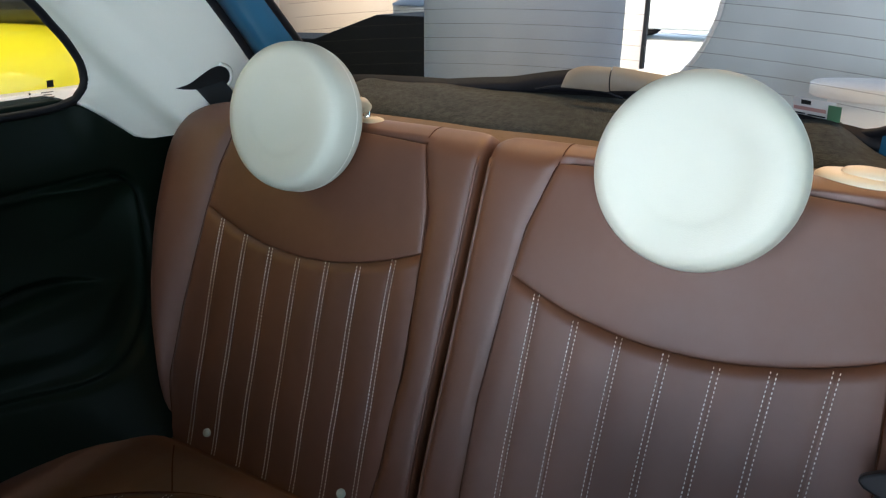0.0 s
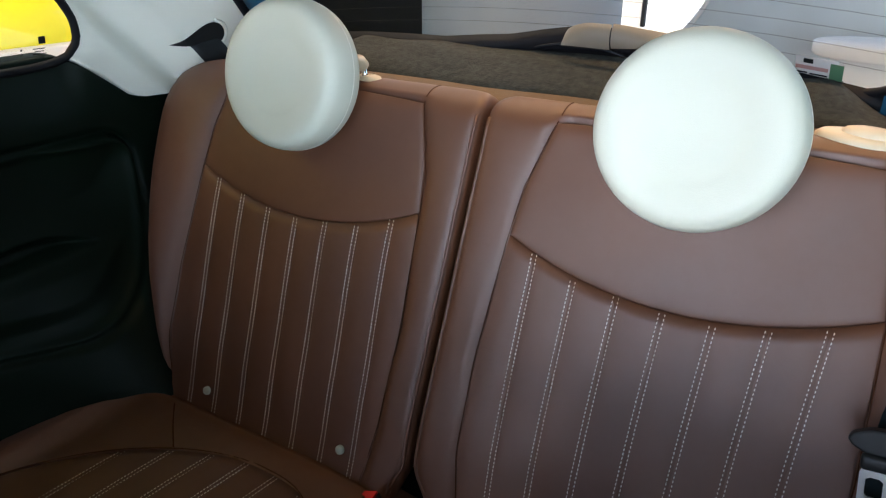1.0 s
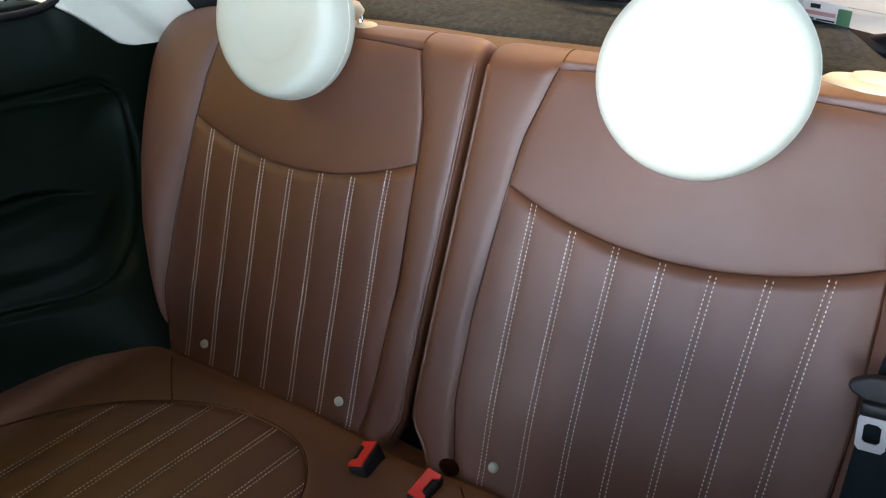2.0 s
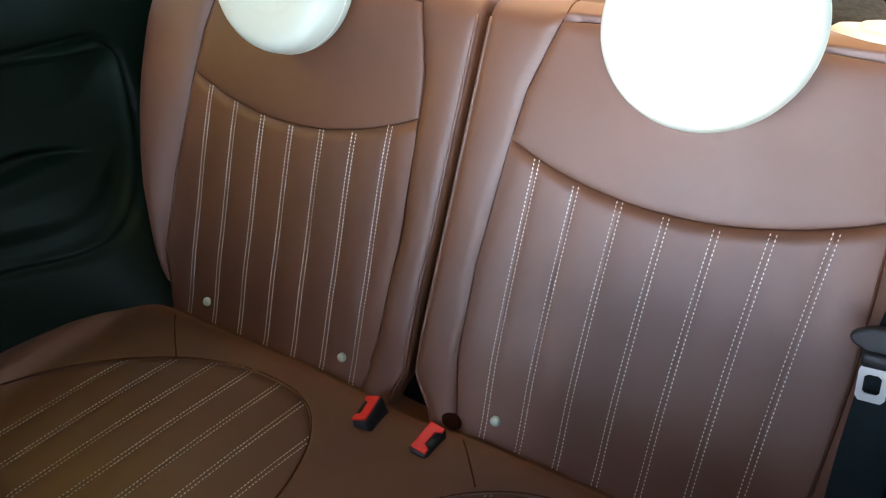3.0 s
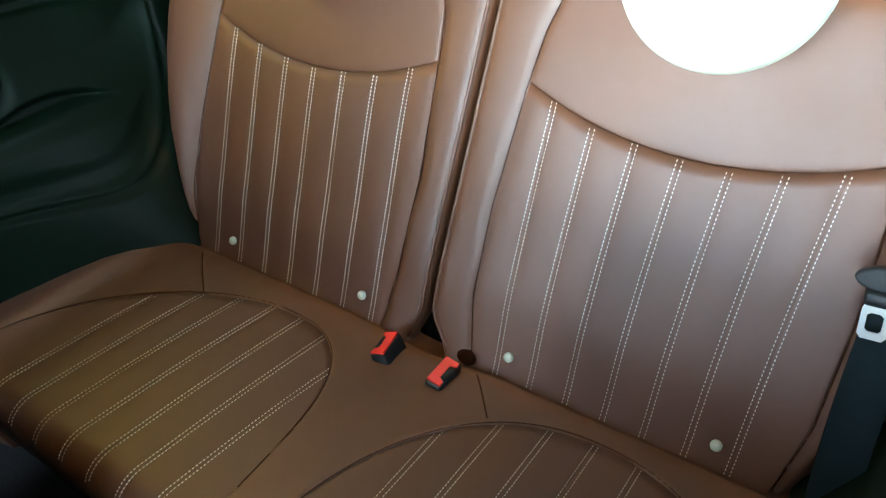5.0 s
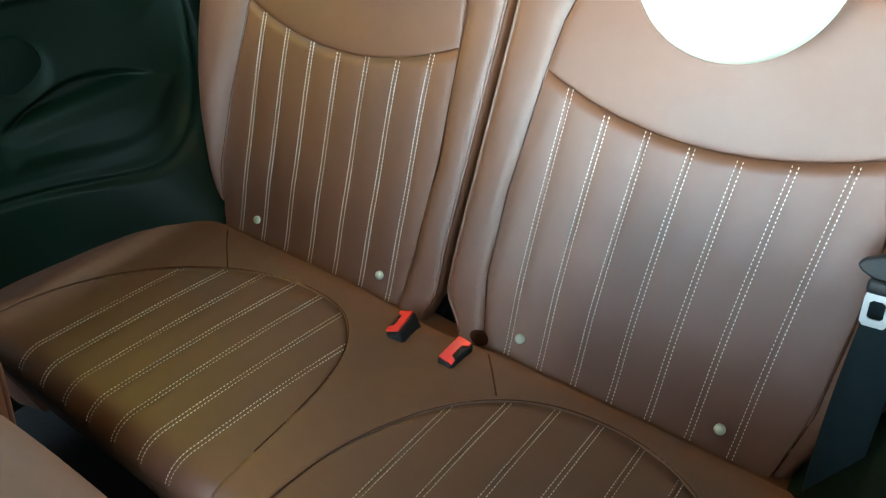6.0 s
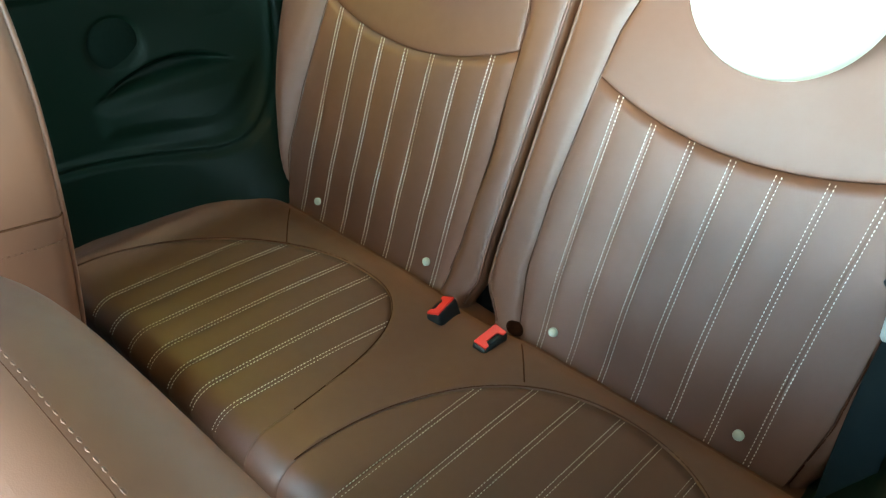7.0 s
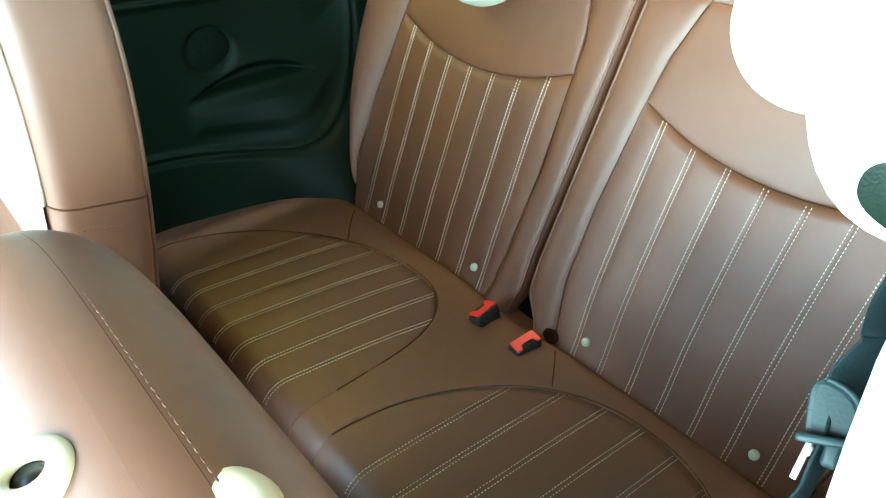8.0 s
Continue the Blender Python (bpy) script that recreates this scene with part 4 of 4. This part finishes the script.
fbelt = thing("front_seat_belt", (0.56, -0.42, 0.335), "dark front seat belt hanging down the ivory door pillar", "seat belt")
lobe = [(0.0490 * abs(math.cos(a)) ** 0.8 * (1 if math.cos(a) > 0 else -1), 0.092 * abs(math.sin(a)) ** 0.8 * (1 if math.sin(a) > 0 else -1)) for a in [k * math.tau / 40 for k in range(40)]]
rows = [[Vector((0.566 + a * k, -0.478 - d, 1.306 + b * k)) for a, b in lobe] for k, d in ((1.0, -0.012), (1.0, 0.0), (0.96, 0.010), (0.86, 0.017), (0.6, 0.021), (0.02, 0.022))]
sheet("loop_cover", rows, IVORY, fbelt, "ivory plastic belt loop cover", close=True)
rows = [[Vector((0.584 + a * 0.66 * k, -0.4985 - 0.002 * (1 - k), 1.238 + b * 0.14 * k)) for a, b in lobe] for k in (1.0, 0.5, 0.02)]
sheet("loop_slot", rows, DARK, fbelt, "dark belt slot", close=True)
webbing("webbing", [(0.577, -0.482, 1.243), (0.574, -0.472, 1.205), (0.5708, -0.4445, 1.1672), (0.5684, -0.4427, 1.1532), (0.5648, -0.4425, 1.1410), (0.5646, -0.4431, 1.1297), (0.5676, -0.4472, 1.1180), (0.567, -0.4649, 1.1087), (0.5677, -0.4674, 1.0962), (0.5672, -0.4679, 1.0816), (0.5677, -0.4659, 1.0465), (0.566, -0.455, 0.95), (0.562, -0.425, 0.75), (0.56, -0.42, 0.34)],
        [(0.3, 0.9, 0.0), (0.45, 0.87, -0.1), (0.545, 0.817, -0.174), (0.545, 0.817, -0.174), (0.545, 0.817, -0.174), (0.545, 0.817, -0.174), (0.545, 0.817, -0.174), (0.01, 0.85, -0.53), (0.01, 0.85, -0.53), (0.01, 0.85, -0.53), (0.01, 0.85, -0.53), (0.1, 0.95, -0.2), (0.3, 0.94, 0.0), (0.3, 0.94, 0.0)], 0.032, fbelt)
gm = Matrix(((0.868, -0.160, -0.4685, 0.5640), (0.400, 0.784, 0.471, -0.4630), (0.293, -0.597, 0.7445, 1.1285), (0, 0, 0, 1))) @ Matrix.Scale(1.02, 4)
GRIP = [(-0.0105, -0.0110), (0.0075, -0.0122), (0.0104, -0.0070), (0.0100, -0.0010), (0.0080, 0.0045), (0.0040, 0.0090), (-0.0020, 0.0122), (-0.0060, 0.0118), (-0.0082, 0.0080), (-0.0095, 0.0)]
prism("grip", GRIP, 0.011, gm, FADED_BLACK, fbelt, "black plastic grip", 0.0022)
rim = smooth_line([(x, -0.0053, z) for x, z in GRIP[1:7]], 5)
tube("grip_rim", [gm @ p for p in rim], 0.0013, FADED_BLACK, fbelt)
rounded_box("grip_flange", (0.0225, 0.0125, 0.0036), gm @ Matrix.Translation((-0.0020, -0.0005, -0.0118)) @ pose(0, 0, 0, 0, 4, 0), FADED_BLACK, fbelt, "", 0.0014, 3)
rounded_box("grip_neck", (0.0068, 0.010, 0.012), gm @ Matrix.Translation((-0.0005, 0.002, -0.0165)) @ pose(0, 0, 0, 0, 14, 0), FADED_BLACK, fbelt, "", 0.0022, 3)
rounded_box("latch_plate", (0.0026, 0.0060, 0.0165), gm @ Matrix.Translation((-0.0112, 0.002, -0.0205)) @ pose(0, 0, 0, 0, 23, 0), STEEL, fbelt, "bright steel latch plate", 0.0006, 2)
rounded_box("rivet", (0.0016, 0.0030, 0.0042), gm @ Matrix.Translation((-0.0082, -0.002, -0.0165)) @ pose(0, 0, 0, 0, 23, 0), STEEL, fbelt, "small steel rivet", 0.0006, 2)

# ---- showroom ----
def ground_sheet(name, x0, x1, y0, y1, z, mat, label, cat):
    rows = [[Vector((x, y, z)) for x in spread(9, x0, x1)] for y in spread(9, y0, y1)]
    return tagged(sheet(name, rows, mat, flip=False), label, cat, "", "structure")


ground_sheet("ground", -400, 400, -400, 400, 0.0, PAVING, "pale sunlit paving", "paving")
ground_sheet("showroom_floor", -9, 9, -7, 9.4, 0.005, TILE, "beige polished showroom floor", "floor")

column = thing("column", (-0.985, 2.35, 0.005), "grey painted round showroom column", "column", "", "structure")
lathe("shaft", [(0.43, 0.0), (0.43, 3.2)], pose(-0.985, 2.35, 0.005), GREY, column, "", 64)

wall = thing("wall_glazing", (-1, 9.5, 0), "white framed showroom glazing", "glazing", "", "structure")
for x in (-5.6, -2.705, 0.6, 3.6, 6.6):
    rounded_box("mullion", (0.26, 0.12, 3.4), Matrix.Translation((x, 9.5, 1.7)), WHITE, wall, "", 0.01, 1)
    rounded_box("gasket", (0.045, 0.10, 3.4), Matrix.Translation((x + 0.154, 9.5, 1.7)), CHARCOAL, wall, "dark window gasket", 0.004, 1)
rounded_box("bottom_rail", (18, 0.12, 0.12), Matrix.Translation((0, 9.5, 0.07)), WHITE, wall, "", 0.01, 1)
rounded_box("top_rail", (18, 0.12, 0.2), Matrix.Translation((0, 9.5, 3.4)), WHITE, wall, "", 0.01, 1)
tagged(rounded_box("wall_low", (0.06, 2.2, 0.985), Matrix.Translation((-1.72, 0.6, 0.4975)), WHITE), "low white showroom partition beside the yellow car", "partition", "", "structure")
# unseen wall and window, added to shut out sky and hold the front light
wall = thing("wall_added_front", (0, -4.2, 0.005), "unseen beige wall and window added ahead of the car", "wall", "", "structure")
for x0, x1, z0, z1 in ((-9.0, 9.0, 0.0, 0.84), (-9.0, 9.0, 2.16, 3.5), (-9.0, -1.01, 0.84, 2.16), (3.21, 9.0, 0.84, 2.16)):
    rounded_box("wall_panel", (x1 - x0, 0.15, z1 - z0), Matrix.Translation(((x0 + x1) / 2, -4.2, (z0 + z1) / 2 + 0.005)), TILE, wall, "", 0.005, 1)
# unseen wall, added to keep sky light out of the cabin
tagged(rounded_box("wall_added_right", (0.15, 7.2, 3.3), Matrix.Translation((4.6, -0.6, 1.655)), TILE), "unseen beige wall added on the door side against sky light", "wall", "", "structure")
# unseen ceiling, added to cut the sky light that reaches the cushion
tagged(rounded_box("light_block_ceiling", (13.7, 8.1, 0.12), Matrix.Translation((-2.2, -0.2, 3.56)), UNSEEN_CEILING), "unseen dark grey ceiling added to keep light off the car", "ceiling", "", "structure")
tagged(rounded_box("wall_side", (0.15, 16.5, 3.4), Matrix.Translation((-9.05, 1.2, 1.7)), TILE), "beige showroom side wall", "wall", "", "structure")

desk = thing("reception_desk", (-2.9, 3.4, 0.005), "charcoal showroom desk with a sloping top", "desk")
prism("body", [(-1.35, 0.0), (0.95, 0.0), (0.95, 1.075), (0.42, 1.075), (-0.12, 0.90), (-1.35, 0.86)], 0.6, Matrix.Translation((-2.9, 3.3, 0.005)), CHARCOAL, desk, "", 0.01)
tagged(rounded_box("wall_back", (3.0, 0.15, 3.4), Matrix.Translation((-7.5, 9.3, 1.705)), TILE, None, "", 0.01, 1), "beige showroom wall beside the glazing", "wall", "", "structure")
drum = thing("white_pedestal", (-3.045, 4.7, 0.005), "white drum-shaped pedestal behind the charcoal desk", "pedestal")
dm = Matrix.Translation((-3.045, 4.7, 0.0))
lathe("drum", [(0.0001, 0.885), (0.232, 0.885), (0.240, 0.893), (0.240, 1.075), (0.234, 1.083), (0.0001, 1.083)], dm, WHITE, drum, "", 48)
lathe("lid", [(0.246, 1.084), (0.246, 1.098), (0.12, 1.15), (0.0001, 1.17)], dm, GREY, drum, "grey conical lid", 48)
lathe("foot", [(0.16, 0.005), (0.16, 0.03), (0.05, 0.06), (0.05, 0.885)], dm, WHITE, drum, "", 32)

table = thing("white_table", (0.52, 3.8, 0.005), "white oval table on a solid white foot", "table")
tm = Matrix.Translation((0.56, 3.8, 0.005)) @ Matrix.Diagonal((0.50, 0.28, 1, 1))
lathe("tabletop", [(0.0001, 0.80), (0.97, 0.80), (1.0, 0.79), (1.0, 0.735), (0.97, 0.725), (0.3, 0.72)], tm, WHITE, table, "", 56)
lathe("foot", [(0.86, 0.0), (0.84, 0.4), (0.80, 0.725)], tm, WHITE, table, "", 40)


def parked_car(name, x, y, turn, mat, label, size=(1.75, 3.9, 1.5), belt=0.95, low=0.22, tuck=0.09):
    car = thing(name, (x, y, 0.005), label, "car", "parked cars")
    m = pose(x, y, 0.005, 0, 0, turn)
    w, l, h = size
    def hull(nm, secs, material_, lab=""):
        rows = []
        for yy, z0, z1, half in secs:
            row = []
            for k in range(32):
                a = k * math.tau / 32
                c, s = math.cos(a), math.sin(a)
                row.append(m @ Vector((half * abs(c) ** 0.4 * (1 if c > 0 else -1), yy, (z0 + z1) / 2 + (z1 - z0) / 2 * abs(s) ** 0.4 * (1 if s > 0 else -1))))
            rows.append(row)
        rows = [[sum(rows[0], Vector()) / 32] * 32] + rows + [[sum(rows[-1], Vector()) / 32] * 32]
        sheet(nm, rows, material_, car, lab, close=True)
    hull("body", [(-l / 2, 0.35, 0.70, w * 0.40), (-l / 2 + 0.12, low + 0.03, belt - 0.12, w * 0.47), (-l * 0.25, low, belt, w * 0.5), (l * 0.3, low, belt + 0.03, w * 0.5), (l / 2 - 0.1, low + 0.03, belt - 0.02, w * 0.47), (l / 2, 0.4, belt - 0.2, w * 0.42)], mat)
    hull("cabin_glass", [(-l * 0.27, belt - 0.05, belt, w * 0.42), (-l * 0.12, belt - 0.05, h - 0.07, w * 0.40), (l * 0.32, belt - 0.05, h - 0.06, w * 0.40), (l * 0.47, belt - 0.05, belt + 0.02, w * 0.42)], DARKGLASS, "dark cabin glass")
    hull("roof", [(-l * 0.13, h - 0.09, h - 0.04, w * 0.37), (0.0, h - 0.10, h, w * 0.41), (l * 0.25, h - 0.10, h, w * 0.41), (l * 0.34, h - 0.09, h - 0.04, w * 0.37)], mat)
    for sx in (-1, 1):
        for yy in (-l * 0.31, l * 0.31):
            wm = m @ Matrix.Translation((sx * (w / 2 - tuck), yy, 0.31)) @ pose(0, 0, 0, 0, 90 * sx, 0)
            tyre = lathe("wheel", [(0.19, 0.10), (0.29, 0.10), (0.31, 0.06), (0.31, -0.08), (0.2, -0.1)], wm, TYRE, car, "", 28)
            lathe("rim", [(0.0001, 0.085), (0.06, 0.09), (0.15, 0.075), (0.195, 0.095)], wm, STEEL, tyre, "silver rim", 28)
    return car


parked_car("parked_car", -2.75, -0.35, 4, YELLOW, "bright yellow parked car seen past the side window", (1.7, 3.6, 1.60), 1.15)
van = thing("parked_van", (1.1, 5.85, 0.005), "pale blue-grey van with a raked white-edged nose, behind the white table", "van", "parked cars")
nose = [(-1.10, 0.30), (-1.06, 0.45), (-0.95, 0.61), (-0.84, 0.76), (-0.77, 0.90), (-0.72, 1.05), (-0.70, 1.18), (-0.62, 1.60), (-0.45, 1.95), (-0.2, 2.05)]
prism("body", nose + [(3.1, 2.05), (3.3, 1.9), (3.35, 0.10), (-1.02, 0.10)], 1.6, Matrix.Translation((0, 5.05, 0.005)), PALE, van, "", 0.03)
tube("white_edge", smooth_line([(x, 5.045, z) for x, z in nose[1:8]], 5), 0.018, WHITE, van, "white edge trim")
prism("side_glass", [(-0.35, 1.25), (1.2, 1.25), (1.2, 1.85), (-0.15, 1.85)], 0.02, Matrix.Translation((0.4, 5.04, 0.005)), DARKGLASS, van, "dark side glass", 0.004)
for wx in (-0.35, 2.5):
    for wy in (5.26, 6.45):
        lathe("wheel", [(0.0001, 0.06), (0.17, 0.07), (0.19, 0.10), (0.29, 0.10), (0.31, 0.06), (0.31, -0.08), (0.2, -0.1)], Matrix.Translation((wx, wy, 0.315)) @ pose(0, 0, 0, 90, 0, 0), TYRE, van, "", 28)
parked_car("parked_car", -3.35, 16.5, 88, PALE, "silver car parked outside the glazing", (1.75, 4.6, 1.5))
